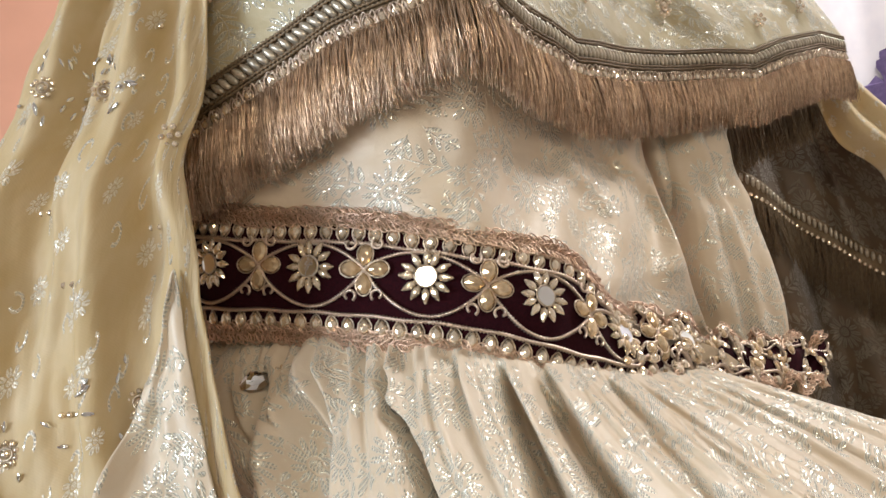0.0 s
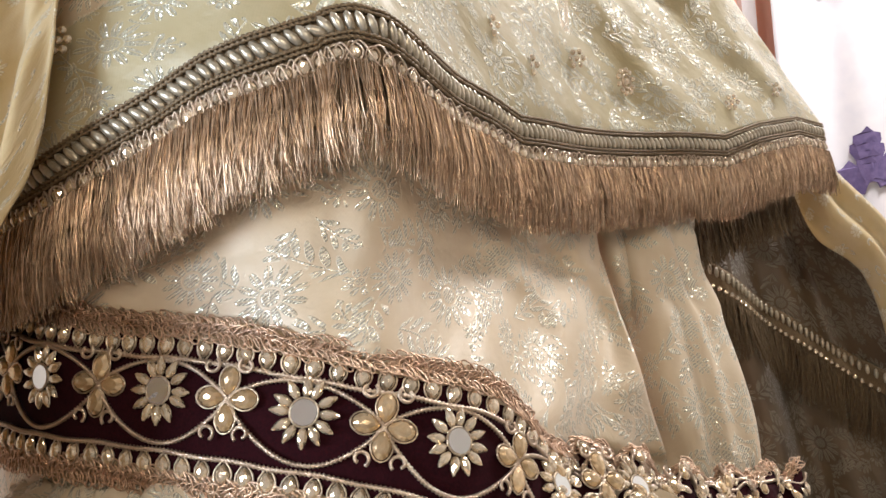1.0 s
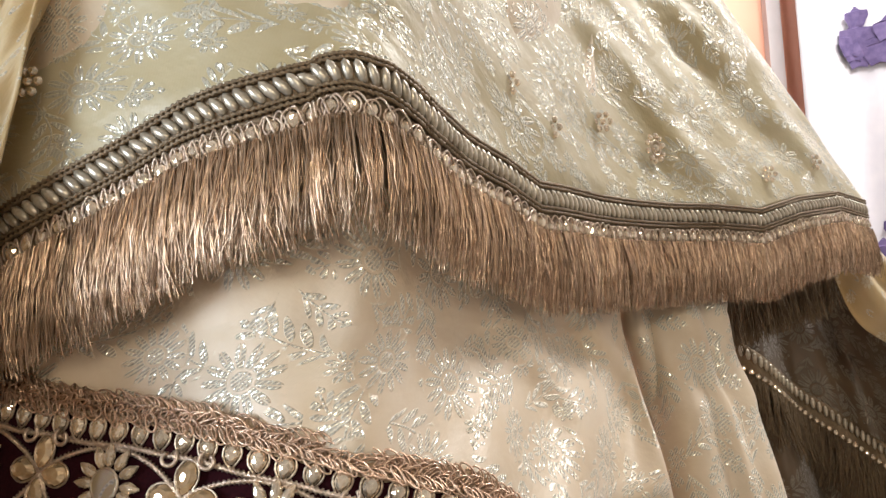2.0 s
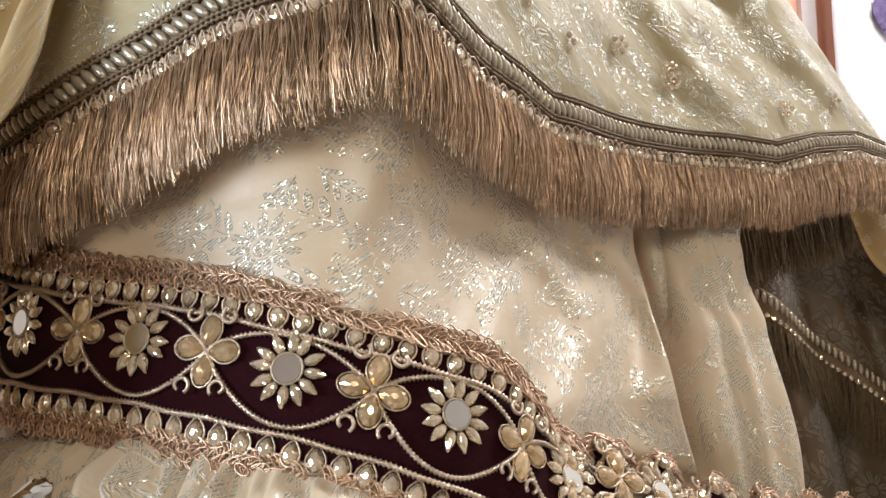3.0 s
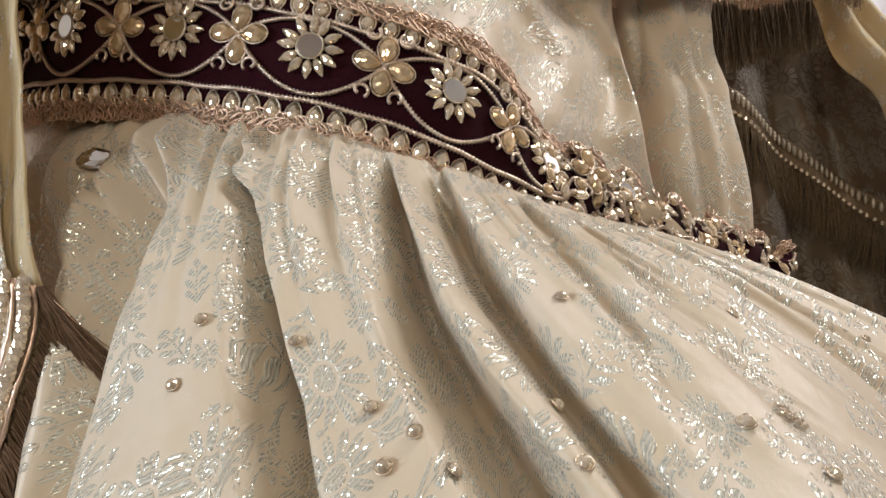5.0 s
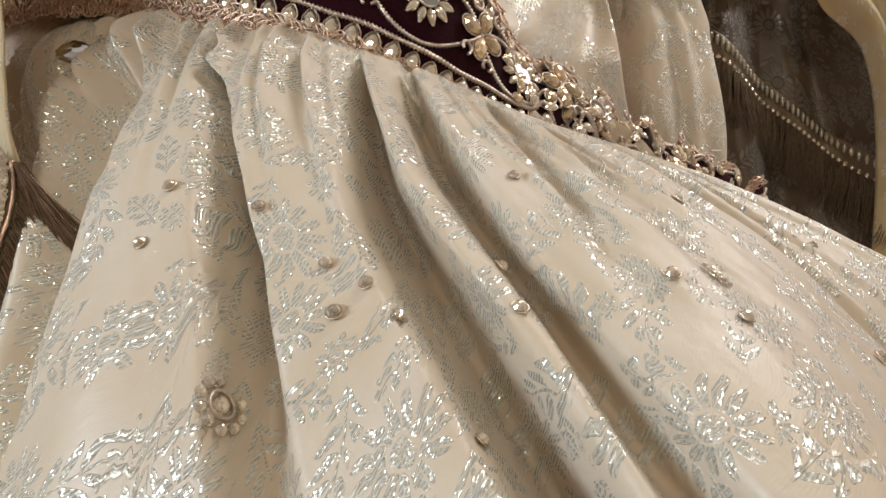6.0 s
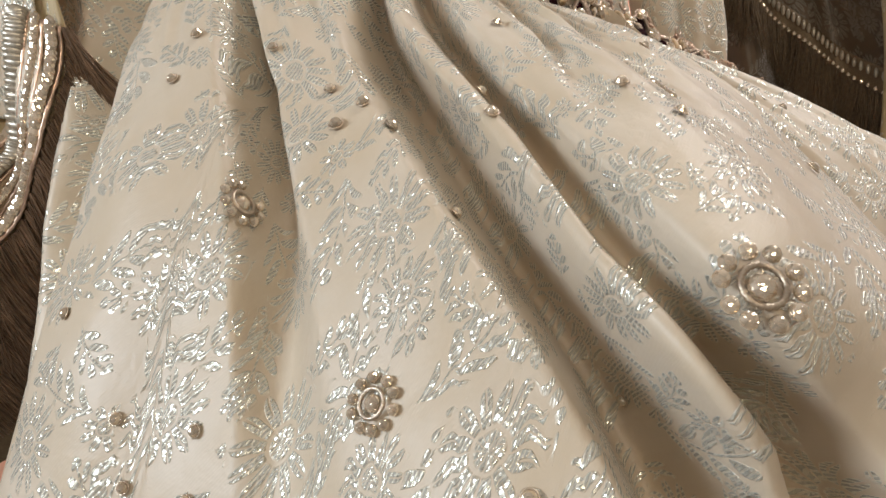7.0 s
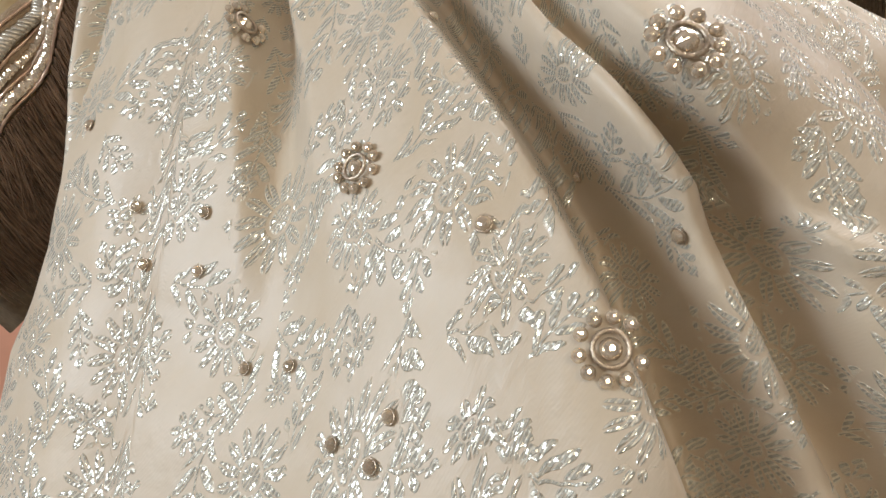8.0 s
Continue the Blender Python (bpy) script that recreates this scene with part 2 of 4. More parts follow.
def table(x, rows):
    """A smooth value at x from rows of (x, value)."""
    key = id(rows)
    if key not in CURVES:
        xs, ys = [float(r[0]) for r in rows], [float(r[1]) for r in rows]
        CURVES[key] = (xs, ys, [float(g) for g in np.gradient(ys, xs)], rows)
    xs, ys, m, _ = CURVES[key]
    if x <= xs[0]:
        return ys[0]
    if x >= xs[-1]:
        return ys[-1]
    i = 0
    while xs[i + 1] < x:
        i += 1
    h = xs[i + 1] - xs[i]
    f = (x - xs[i]) / h
    return ((2 * f ** 3 - 3 * f ** 2 + 1) * ys[i] + (f ** 3 - 2 * f ** 2 + f) * h * m[i]
            + (3 * f ** 2 - 2 * f ** 3) * ys[i + 1] + (f ** 3 - f ** 2) * h * m[i + 1])


def straight(x, rows):
    """A value at x from rows of (x, value), in straight pieces."""
    if x <= rows[0][0]:
        return rows[0][1]
    for (x0, y0), (x1, y1) in zip(rows, rows[1:]):
        if x <= x1:
            return y0 + (y1 - y0) * (x - x0) / (x1 - x0)
    return rows[-1][1]


def mesh_object(name, verts, faces, material, parent=None, smooth=True, uvs=None):
    me = bpy.data.meshes.new(name)
    me.from_pydata([tuple(float(c) for c in v) for v in verts], [], [tuple(int(i) for i in f) for f in faces])
    if uvs is not None:
        layer = me.uv_layers.new(name="UVMap")
        loops = np.zeros(len(me.loops), int)
        me.loops.foreach_get("vertex_index", loops)
        layer.data.foreach_set("uv", np.array(uvs, float)[loops].ravel())
    if smooth:
        me.polygons.foreach_set("use_smooth", [True] * len(me.polygons))
    me.materials.append(material)
    ob = new(name, me)
    ob.parent = parent
    return ob


def sheet(name, grid, material, parent=None, thick=0.0012, label="", flat=None):
    """A cloth from a grid of places (rows by columns by 3), with its own length as texture space."""
    grid = np.array(grid, float)
    a, b = grid.shape[:2]
    across = np.zeros((a, b))
    across[:, 1:] = np.cumsum(np.linalg.norm(np.diff(grid, axis=1), axis=2), axis=1)
    across -= across[:, b // 2:b // 2 + 1]
    along = np.zeros((a, b))
    along[1:] = np.cumsum(np.linalg.norm(np.diff(grid, axis=0), axis=2), axis=0)
    along = along.mean(axis=1, keepdims=True) + 0 * along
    if flat is not None:
        across, along = np.array(flat, float)[..., 0], np.array(flat, float)[..., 1]
    idx = np.arange(a * b).reshape(a, b)
    faces = np.stack([idx[:-1, :-1], idx[1:, :-1], idx[1:, 1:], idx[:-1, 1:]], -1).reshape(-1, 4)
    ob = mesh_object(name, grid.reshape(-1, 3), faces, material, parent, uvs=np.stack([across, along], -1).reshape(-1, 2))
    if thick:
        mod = ob.modifiers.new("thickness", "SOLIDIFY")
        mod.thickness, mod.offset = thick, 0
    return tagged(ob, label)


def tube_data(path, radius, sides=6, twist=0.0, rope=0.0):
    """Rings round a line of places; with rope, a lobed section that turns as it goes."""
    path = np.array(path, float)
    tang = np.gradient(path, axis=0)
    tang /= np.linalg.norm(tang, axis=1, keepdims=True) + 1e-12
    ref = np.array([0.03, -1.0, 0.05])
    e1 = np.cross(tang, ref)
    e1 /= np.linalg.norm(e1, axis=1, keepdims=True) + 1e-12
    e2 = np.cross(tang, e1)
    run = np.r_[0, np.cumsum(np.linalg.norm(np.diff(path, axis=0), axis=1))]
    verts = []
    for k in range(len(path)):
        for s in range(sides):
            a = 2 * math.pi * s / sides
            r = radius * (1 + rope * math.cos(2 * a - run[k] * twist))
            verts.append(path[k] + r * (math.cos(a) * e1[k] + math.sin(a) * e2[k]))
    faces = [(k * sides + s, k * sides + (s + 1) % sides, (k + 1) * sides + (s + 1) % sides, (k + 1) * sides + s)
             for k in range(len(path) - 1) for s in range(sides)]
    faces += [tuple(range(sides))[::-1], tuple((len(path) - 1) * sides + s for s in range(sides))]
    return verts, faces


def tubes(name, paths, radius, material, parent=None, sides=6, twist=0.0, rope=0.0):
    verts, faces = [], []
    for path in paths:
        v, f = tube_data(path, radius, sides, twist, rope)
        faces += [tuple(i + len(verts) for i in q) for q in f]
        verts += v
    return mesh_object(name, verts, faces, material, parent)


def thing(name, label, category, group="", kind=""):
    return tagged(new(name), label, category, group, kind)


def facing(place, normal, up, spin=0.0, scale=1.0):
    """A pose that lays local z along normal and local y near up."""
    n = Vector(normal).normalized()
    x = Vector(up).cross(n).normalized()
    y = n.cross(x)
    m = Matrix((x, y, n)).transposed().to_4x4()
    return Matrix.Translation(Vector(place)) @ m @ pose(0, 0, 0, 0, 0, spin) @ Matrix.Scale(scale, 4)


def piece(name, data, m, parent):
    ob = new(name, data)
    ob.parent = parent
    ob.matrix_basis = m
    return ob


def gem_mesh(name, wide, tall, high, material, point=0.0, sides=12):
    """A faceted cabochon, round, oval or drop-shaped, with a small flat table."""
    verts, faces = [], []
    for ring, (k, h) in enumerate(((1.0, 0.0), (0.95, 0.35), (0.62, 0.85), (0.25, 1.0))):
        for s in range(sides):
            a = 2 * math.pi * (s + 0.5 * (ring % 2)) / sides
            y = math.sin(a)
            pinch = 1 - point * max(0.0, y) ** 1.5
            verts.append((wide / 2 * k * math.cos(a) * pinch, tall / 2 * k * y * (1 + 0.25 * point * max(0, y)), high * h))
    for ring in range(3):
        for s in range(sides):
            faces.append((ring * sides + s, ring * sides + (s + 1) % sides, (ring + 1) * sides + (s + 1) % sides, (ring + 1) * sides + s))
    faces.append(tuple(3 * sides + s for s in range(sides)))
    me = bpy.data.meshes.new(name)
    me.from_pydata(verts, [], faces)
    me.materials.append(material)
    return me


def ring_mesh(name, wide, tall, thick, material, point=0.0, sides=20, beads=0):
    path = []
    for s in range(sides + 1):
        a = 2 * math.pi * s / sides
        y = math.sin(a)
        pinch = 1 - point * max(0.0, y) ** 1.5
        path.append((wide / 2 * math.cos(a) * pinch, tall / 2 * y * (1 + 0.25 * point * max(0, y)), thick))
    verts, faces = [], []
    for k, (x, y, z) in enumerate(path[:-1]):
        l = math.hypot(x, y)
        u = (x / l, y / l)
        fat = thick * (1.0 if not beads else (0.75 + 0.35 * (k % 2)))
        for q in range(5):
            b = 2 * math.pi * q / 5
            verts.append((x + u[0] * fat * math.cos(b), y + u[1] * fat * math.cos(b), z + fat * math.sin(b)))
    for k in range(sides):
        for q in range(5):
            faces.append((k * 5 + q, ((k + 1) % sides) * 5 + q, ((k + 1) % sides) * 5 + (q + 1) % 5, k * 5 + (q + 1) % 5))
    me = bpy.data.meshes.new(name)
    me.from_pydata(verts, [], faces)
    me.polygons.foreach_set("use_smooth", [True] * len(me.polygons))
    me.materials.append(material)
    return me


# ---- the room ----
def slab(name, lo, hi, material, label, category):
    x0, y0, z0 = lo
    x1, y1, z1 = hi
    v = [(x0, y0, z0), (x1, y0, z0), (x1, y1, z0), (x0, y1, z0), (x0, y0, z1), (x1, y0, z1), (x1, y1, z1), (x0, y1, z1)]
    f = [(0, 3, 2, 1), (4, 5, 6, 7), (0, 1, 5, 4), (1, 2, 6, 5), (2, 3, 7, 6), (3, 0, 4, 7)]
    return tagged(mesh_object(name, v, f, material, smooth=False), label, category, kind="structure")


slab("floor", (-1.9, -1.7, -0.1), (2.0, 1.9, 0.0), TILE, "plain beige floor of the shop", "floor")
slab("ceiling", (-1.9, -1.7, 2.7), (2.0, 1.9, 2.8), WHITEWASH, "plain white ceiling over the display", "ceiling")
slab("wall_north", (-1.8, 1.7, 0.0), (1.9, 1.8, 2.7), ORANGE, "orange painted wall behind the dress", "wall")
slab("wall_south", (-1.8, -1.7, 0.0), (1.9, -1.6, 2.7), WHITEWASH, "plain pale wall of the shop", "wall")
slab("wall_west", (-1.9, -1.7, 0.0), (-1.8, 1.8, 2.7), WHITEWASH, "plain pale wall of the shop", "wall")
slab("wall_east", (1.9, -1.7, 0.0), (2.0, 1.8, 2.7), WHITEWASH, "plain pale wall of the shop", "wall")
slab("trim", (0.530, 1.67, 0.0), (0.556, 1.70, 2.7), GREYTRIM, "grey painted strip between wall and curtain", "trim")

# the printed curtain hangs in soft waves
curtain = thing("curtain", "white cotton curtain printed with purple flowers", "curtain")
cx = np.linspace(0.56, 1.85, 150)
cz = np.linspace(0.05, 2.66, 20)
grid = [[(x, 1.60 + 0.014 * math.sin(x * 31) + 0.006 * math.sin(x * 67 + z), z) for x in cx] for z in cz[::-1]]
sheet("curtain_cloth", grid, CURTAIN, curtain, 0.002)
rng = random.Random(4)
for fx, fz in ((0.70, 1.43), (0.68, 1.80), (0.88, 1.62), (0.90, 1.25), (0.72, 1.08), (1.1, 1.45), (0.98, 1.9), (0.72, 2.15), (1.15, 1.1)):
    verts, faces = [], []
    for k in range(9):
        a, r = rng.uniform(0, 6.28), rng.uniform(0.015, 0.055)
        px, pz, rad = fx + r * math.cos(a) * 0.8, fz + r * math.sin(a), rng.uniform(0.018, 0.032)
        base = len(verts)
        for s in range(12):
            b = 2 * math.pi * s / 12
            x = px + rad * math.cos(b) * (1 + 0.2 * math.sin(5 * b))
            z = pz + rad * math.sin(b) * (1 + 0.2 * math.sin(5 * b))
            verts.append((x, 1.592 - 0.0004 * k + 0.014 * math.sin(x * 31) + 0.006 * math.sin(x * 67 + z), z))
        faces.append(tuple(range(base, base + 12)))
    mesh_object("printed_flower", verts, faces, PURPLE, curtain, smooth=False)

def ease(u):
    u = min(max(u, 0.0), 1.0)
    return u * u * (3 - 2 * u)


# ---- the dress ----
dress = thing("dress", "cream gold brocade gown with a jewelled maroon waistband and gathered skirt", "dress")

UPPER = [(-0.24, 0.52), (-0.2, 0.47), (-0.114, 0.402), (-0.06, 0.395), (0, 0.393), (0.022, 0.405), (0.04, 0.455), (0.06, 0.495), (0.08, 0.525), (0.1, 0.56), (0.14, 0.61), (0.2, 0.66), (0.26, 0.715), (0.32, 0.775), (0.4, 0.85)]
LOWER = [(-0.24, 0.50), (-0.2, 0.45), (-0.12, 0.398), (-0.064, 0.383), (-0.008, 0.376), (0.035, 0.385), (0.06, 0.41), (0.075, 0.435), (0.09, 0.475), (0.112, 0.525), (0.14, 0.56), (0.2, 0.63), (0.26, 0.70), (0.32, 0.77), (0.4, 0.85)]


def body_y(x, z):
    """How far back the front of the body lies."""
    w = min(max((z - 1.17) / 0.08, 0.0), 1.0)
    return table(x, LOWER) * (1 - w) + table(x, UPPER) * w


def on_body(x, z, out=0.0):
    e = 0.002
    p = Vector((x, float(body_y(x, z)), z))
    du = Vector((e, float(body_y(x + e, z)) - p.y, 0))
    dv = Vector((0, float(body_y(x, z + e)) - p.y, e))
    n = du.cross(dv).normalized()
    return p + n * out, n


BAND_TOP = [(-0.25, 0.51, 1.262), (-0.189, 0.453, 1.25), (-0.121, 0.406, 1.233), (-0.084, 0.396, 1.225), (-0.045, 0.389, 1.22), (-0.015, 0.386, 1.213), (0.012, 0.39, 1.205), (0.038, 0.403, 1.197), (0.055, 0.416, 1.19), (0.067, 0.431, 1.176), (0.078, 0.446, 1.157), (0.096, 0.469, 1.148), (0.123, 0.503, 1.135), (0.151, 0.525, 1.124), (0.186, 0.565, 1.112), (0.223, 0.60, 1.103), (0.264, 0.64, 1.095)]
BAND_LOW = [(-0.25, 0.51, 1.172), (-0.208, 0.466, 1.17), (-0.133, 0.407, 1.167), (-0.089, 0.388, 1.164), (-0.05, 0.378, 1.159), (-0.02, 0.374, 1.154), (0.006, 0.375, 1.148), (0.031, 0.379, 1.138), (0.047, 0.387, 1.13), (0.062, 0.397, 1.124), (0.08, 0.411, 1.118), (0.099, 0.43, 1.113), (0.123, 0.456, 1.106), (0.151, 0.485, 1.097), (0.183, 0.53, 1.086), (0.221, 0.57, 1.077), (0.255, 0.61, 1.069)]
BAND_EDGE = [(p[0], p[2]) for p in BAND_TOP]
SIDE = [(1.08, 0.160), (1.12, 0.153), (1.17, 0.140), (1.22, 0.129), (1.30, 0.118), (1.5, 0.115)]
bz = np.linspace(1.5, 1.09, 110)
grid = []
for z in bz:
    row = []
    edge = table(z, SIDE)
    for x in [*np.linspace(-0.24, 0.0, 50), *np.linspace(0.003, edge, 80)]:
        y = body_y(x, z)
        # soft drag lines on the side panel
        side = max(0.0, min(1.0, (x - 0.03) / 0.04))
        y += side * (0.009 * math.sin((x * 0.9 + z * 0.45) * 160 + 2 * math.sin(z * 40)) * math.exp(-((z - 1.215) / 0.045) ** 2) + 0.006 * math.sin(x * 150 - z * 45) + 0.004 * noise.noise((x * 45, z * 22, 8.0)))
        y += 0.0022 * math.sin(x * 60 + z * 45) + 0.0015 * noise.noise((x * 60, z * 60, 3.0))
        y += 0.014 * min(1.0, max(0.0, (straight(x, BAND_EDGE) + 0.001 - z) / 0.008))
        row.append((x, y, z))
    for k in range(1, 13):
        a = k / 12 * math.pi * 0.75
        row.append((edge + 0.006 * math.sin(a) - 0.02 * (1 - math.cos(a)) * 0.6, row[129][1] + 0.035 * (k / 12) ** 0.7 + 0.02 * (k / 12), z))
    grid.append(row)
sheet("bodice", grid, BROCADE, dress, 0.0, "cream brocade bodice with silvery floral weave")

# the sleeve hangs along the side as a soft crumpled tube
SLEEVE = [(0.158, 0.672, 1.37), (0.158, 0.662, 1.31), (0.160, 0.652, 1.265), (0.166, 0.645, 1.22), (0.172, 0.640, 1.19), (0.184, 0.633, 1.13), (0.188, 0.63, 1.08)]
line = spline(SLEEVE, 110)
grid = []
for k, p in enumerate(line):
    row = []
    f = k / 109
    for s in range(97):
        a = 2 * math.pi * s / 96
        r = 0.030 - 0.004 * ease((f - 0.7) / 0.3)
        r *= 1 + 0.19 * math.sin(3 * a + 2.5 * f) + 0.09 * math.sin(7 * a - 6 * f + math.sin(9 * f)) + 0.09 * math.sin(2 * a + 26 * f) * math.exp(-((f - 0.35) / 0.2) ** 2)
        r += 0.003 * noise.noise((2.2 * math.cos(a), 2.2 * math.sin(a), 7 * f))
        row.append((p[0] + r * math.cos(a), p[1] + 0.85 * r * math.sin(a), p[2] + 0.004 * math.sin(3 * a)))
    grid.append(row)
sheet("sleeve", grid, BROCADE, dress, 0.0, "cream brocade sleeve hanging in soft folds")
# a second fold of the side panel beside the sleeve
line = spline([(0.128, 0.655, 1.33), (0.132, 0.640, 1.275), (0.139, 0.635, 1.235), (0.143, 0.655, 1.20), (0.144, 0.69, 1.17)], 50)
grid = []
for k, p in enumerate(line):
    f = k / 49
    grid.append([(p[0] + (0.012 - 0.004 * f) * math.cos(a), p[1] + 0.02 * math.sin(a), p[2]) for a in np.linspace(0, 2 * math.pi, 25)])
sheet("side_fold", grid, BROCADE, dress, 0.0)

# ---- the skirt, gathered at the waist and flaring ----
AXIS = (0.03, 0.56)
WAIST_R = [(-180, 0.155), (-90, 0.185), (-43, 0.210), (-15, 0.192), (0, 0.181), (12, 0.163), (24, 0.146), (45, 0.126), (56, 0.137), (90, 0.146), (180, 0.155)]
WAIST_Z = [(-180, 1.13), (-90, 1.167), (-43, 1.166), (-15, 1.160), (0, 1.147), (24, 1.126), (36, 1.122), (50, 1.116), (62, 1.100), (90, 1.062), (180, 1.13)]
FLARE = [(-180, 0.12), (-60, 0.05), (-42, 0.045), (-30, 0.05), (-20, 0.12), (-12, 0.16), (-8, 0.18), (-3, 0.19), (3, 0.215), (12, 0.285), (19, 0.335), (27, 0.275), (35, 0.215), (52, 0.20), (65, 0.235), (80, 0.27), (100, 0.28), (180, 0.12)]
SPREAD = [(-180, 0.09), (-60, 0.03), (-27, 0.03), (-20, 0.09), (14, 0.09), (24, 0.07), (34, 0.05), (70, 0.05), (100, 0.07), (180, 0.09)]
# each fold overlaps the cloth beside it: the angle of its sharp crest by height, the angle where the cloth rises again, the depth between
FOLDS = [
    ([(0.9, -30), (1.0, -31), (1.1, -32), (1.15, -34)], [(0.9, -24), (1.0, -25), (1.1, -26), (1.15, -29)], [(0.9, 0.02), (1.05, 0.03), (1.12, 0.025), (1.155, 0.0)]),
    ([(0.9, -20), (1.045, -21.5), (1.08, -23), (1.13, -26)], [(0.9, -11), (0.98, -12.5), (1.045, -14.1), (1.102, -16.6), (1.131, -18.3)], [(0.92, 0.0), (0.98, 0.012), (1.05, 0.028), (1.12, 0.022), (1.15, 0.0)]),
    ([(0.9, 3), (0.98, 1.3), (1.02, -0.4), (1.052, -2.8), (1.07, -4.5), (1.095, -7.3), (1.117, -11), (1.149, -18)],
     [(0.9, 9), (0.985, 5.8), (1.023, 3.6), (1.047, 1.5), (1.071, -0.9), (1.095, -4.6), (1.117, -8.4), (1.137, -13.5)],
     [(0.94, 0.0), (0.98, 0.008), (1.02, 0.022), (1.05, 0.034), (1.09, 0.05), (1.125, 0.045), (1.148, 0.004)]),
    ([(0.9, 20), (0.976, 16), (0.996, 14.6), (1.009, 13.4), (1.022, 11.9), (1.035, 10.3), (1.05, 8.3), (1.063, 6.4), (1.08, 3.6), (1.09, 2.6), (1.11, 0.8), (1.137, -2.2)],
     [(0.9, 25), (0.98, 20), (0.994, 19), (1.016, 16.6), (1.03, 15), (1.043, 13.9), (1.061, 12), (1.074, 9.7), (1.09, 6.5), (1.11, 4), (1.137, 0.8)],
     [(0.85, 0.04), (0.95, 0.05), (0.99, 0.055), (1.03, 0.055), (1.06, 0.05), (1.09, 0.047), (1.12, 0.03), (1.142, 0.003)]),
    ([(0.9, 26), (0.979, 21), (0.995, 19.9), (1.01, 18), (1.021, 16.8), (1.033, 15.3), (1.046, 14.2), (1.06, 12.9), (1.07, 11.5), (1.08, 10), (1.097, 7.2), (1.115, 4.9), (1.129, 2.9)],
     [(0.9, 31), (0.98, 25), (0.996, 23), (1.01, 20.8), (1.025, 18.8), (1.044, 17), (1.06, 15.2), (1.073, 13.4), (1.088, 12), (1.096, 10.8), (1.113, 8.4), (1.127, 6.5)],
     [(0.85, 0.03), (0.98, 0.036), (1.03, 0.032), (1.06, 0.034), (1.09, 0.042), (1.115, 0.036), (1.136, 0.003)]),
    ([(1.06, 16), (1.085, 15.7), (1.103, 15.2), (1.119, 13.8)], [(1.06, 18.5), (1.087, 17.8), (1.1, 17.6), (1.117, 16.6)], [(1.062, 0.0), (1.085, 0.014), (1.105, 0.018), (1.126, 0.002)]),
    ([(1.06, 21), (1.089, 19.6), (1.103, 19.1), (1.113, 19.3)], [(1.06, 26), (1.09, 24), (1.1, 24.3), (1.112, 22.5)], [(1.055, 0.0), (1.08, 0.012), (1.1, 0.02), (1.124, 0.002)]),
    ([(1.0, 40), (1.06, 34), (1.11, 29)], [(1.0, 49), (1.06, 43), (1.11, 36)], [(0.97, 0.0), (1.04, 0.010), (1.09, 0.012), (1.12, 0.002)]),
]


def skirt_r(th, z):
    d = max(float(table(th, WAIST_Z)) - z, 0.0)
    r = float(table(th, WAIST_R)) + float(table(th, FLARE)) * (1 - math.exp(-d / straight(th, SPREAD))) + 0.25 * max(d - 0.2, 0.0)
    r += 0.012 * math.exp(-((th + 14) / 6.0) ** 2) * ease((1.05 - z) / 0.10)
    r += 0.030 * math.exp(-((th - 31) / 8.0) ** 2) * ease((1.06 - z) / 0.07)
    r -= 0.042 * math.exp(-((th - 21) / 5.0) ** 2) * ease((1.04 - z) / 0.06)
    for crest, foot, depth in FOLDS:
        k = straight(z, depth)
        if k > 0:
            a, b = straight(z, crest), straight(z, foot)
            u = (th - a) / (b - a)
            if -0.15 < u < 1.0:
                r -= k * ease((u + 0.15) / 0.42) * (1 - ease((u - 0.35) / 0.65))
    r += 0.007 * math.exp(-((z - 1.033 + 0.0021 * th) / 0.005) ** 2) * ease((th - 20) / 2) * ease((44 - th) / 12)
    r -= 0.05 * ease((-24 - th) / 6) * ease((1.11 - z) / 0.07)
    q = th + 150 * (z - 1.1)
    near = math.exp(-(d / 0.045) ** 2) * min(1.0, d / 0.012)
    r += near * (0.005 * math.sin(q * 1.05 + 2 * math.sin(q * 0.21)) + 0.0035 * math.sin(q * 2.3 + 1.0) + 0.002 * math.sin(q * 3.7))
    r += 0.0018 * noise.noise((th * 0.12, z * 40, 5.0))
    return r


def on_skirt(th, z, out=0.0):
    def at(a, h):
        r = skirt_r(a, h)
        return Vector((AXIS[0] + r * math.sin(radians(a)), AXIS[1] - r * math.cos(radians(a)), h))
    p = at(th, z)
    n = (at(th + 0.4, z) - at(th - 0.4, z)).cross(at(th, z + 0.002) - at(th, z - 0.002)).normalized()
    return p + n * out, n


angles = np.concatenate([np.linspace(-180, -62, 20), np.linspace(-60, -36, 36), np.linspace(-35.4, 30, 330), np.linspace(30.5, 60, 60), np.linspace(61, 110, 40), np.linspace(114, 180, 14)])
steps = np.concatenate([np.linspace(0, 0.30, 150), np.linspace(0.32, 1.12, 20)])
grid = []
for d in steps:
    row = []
    for th in angles:
        top = table(th, WAIST_Z)
        z = top + 0.014 - d * (top - 0.006) / 1.12
        # the threads lean with the folds near the waist
        th = th - 150 * max(0.0, z - 1.07) * ease((45 - abs(th)) / 22)
        r = skirt_r(th, z)
        row.append((AXIS[0] + r * math.sin(radians(th)), AXIS[1] - r * math.cos(radians(th)), z))
    grid.append(row)


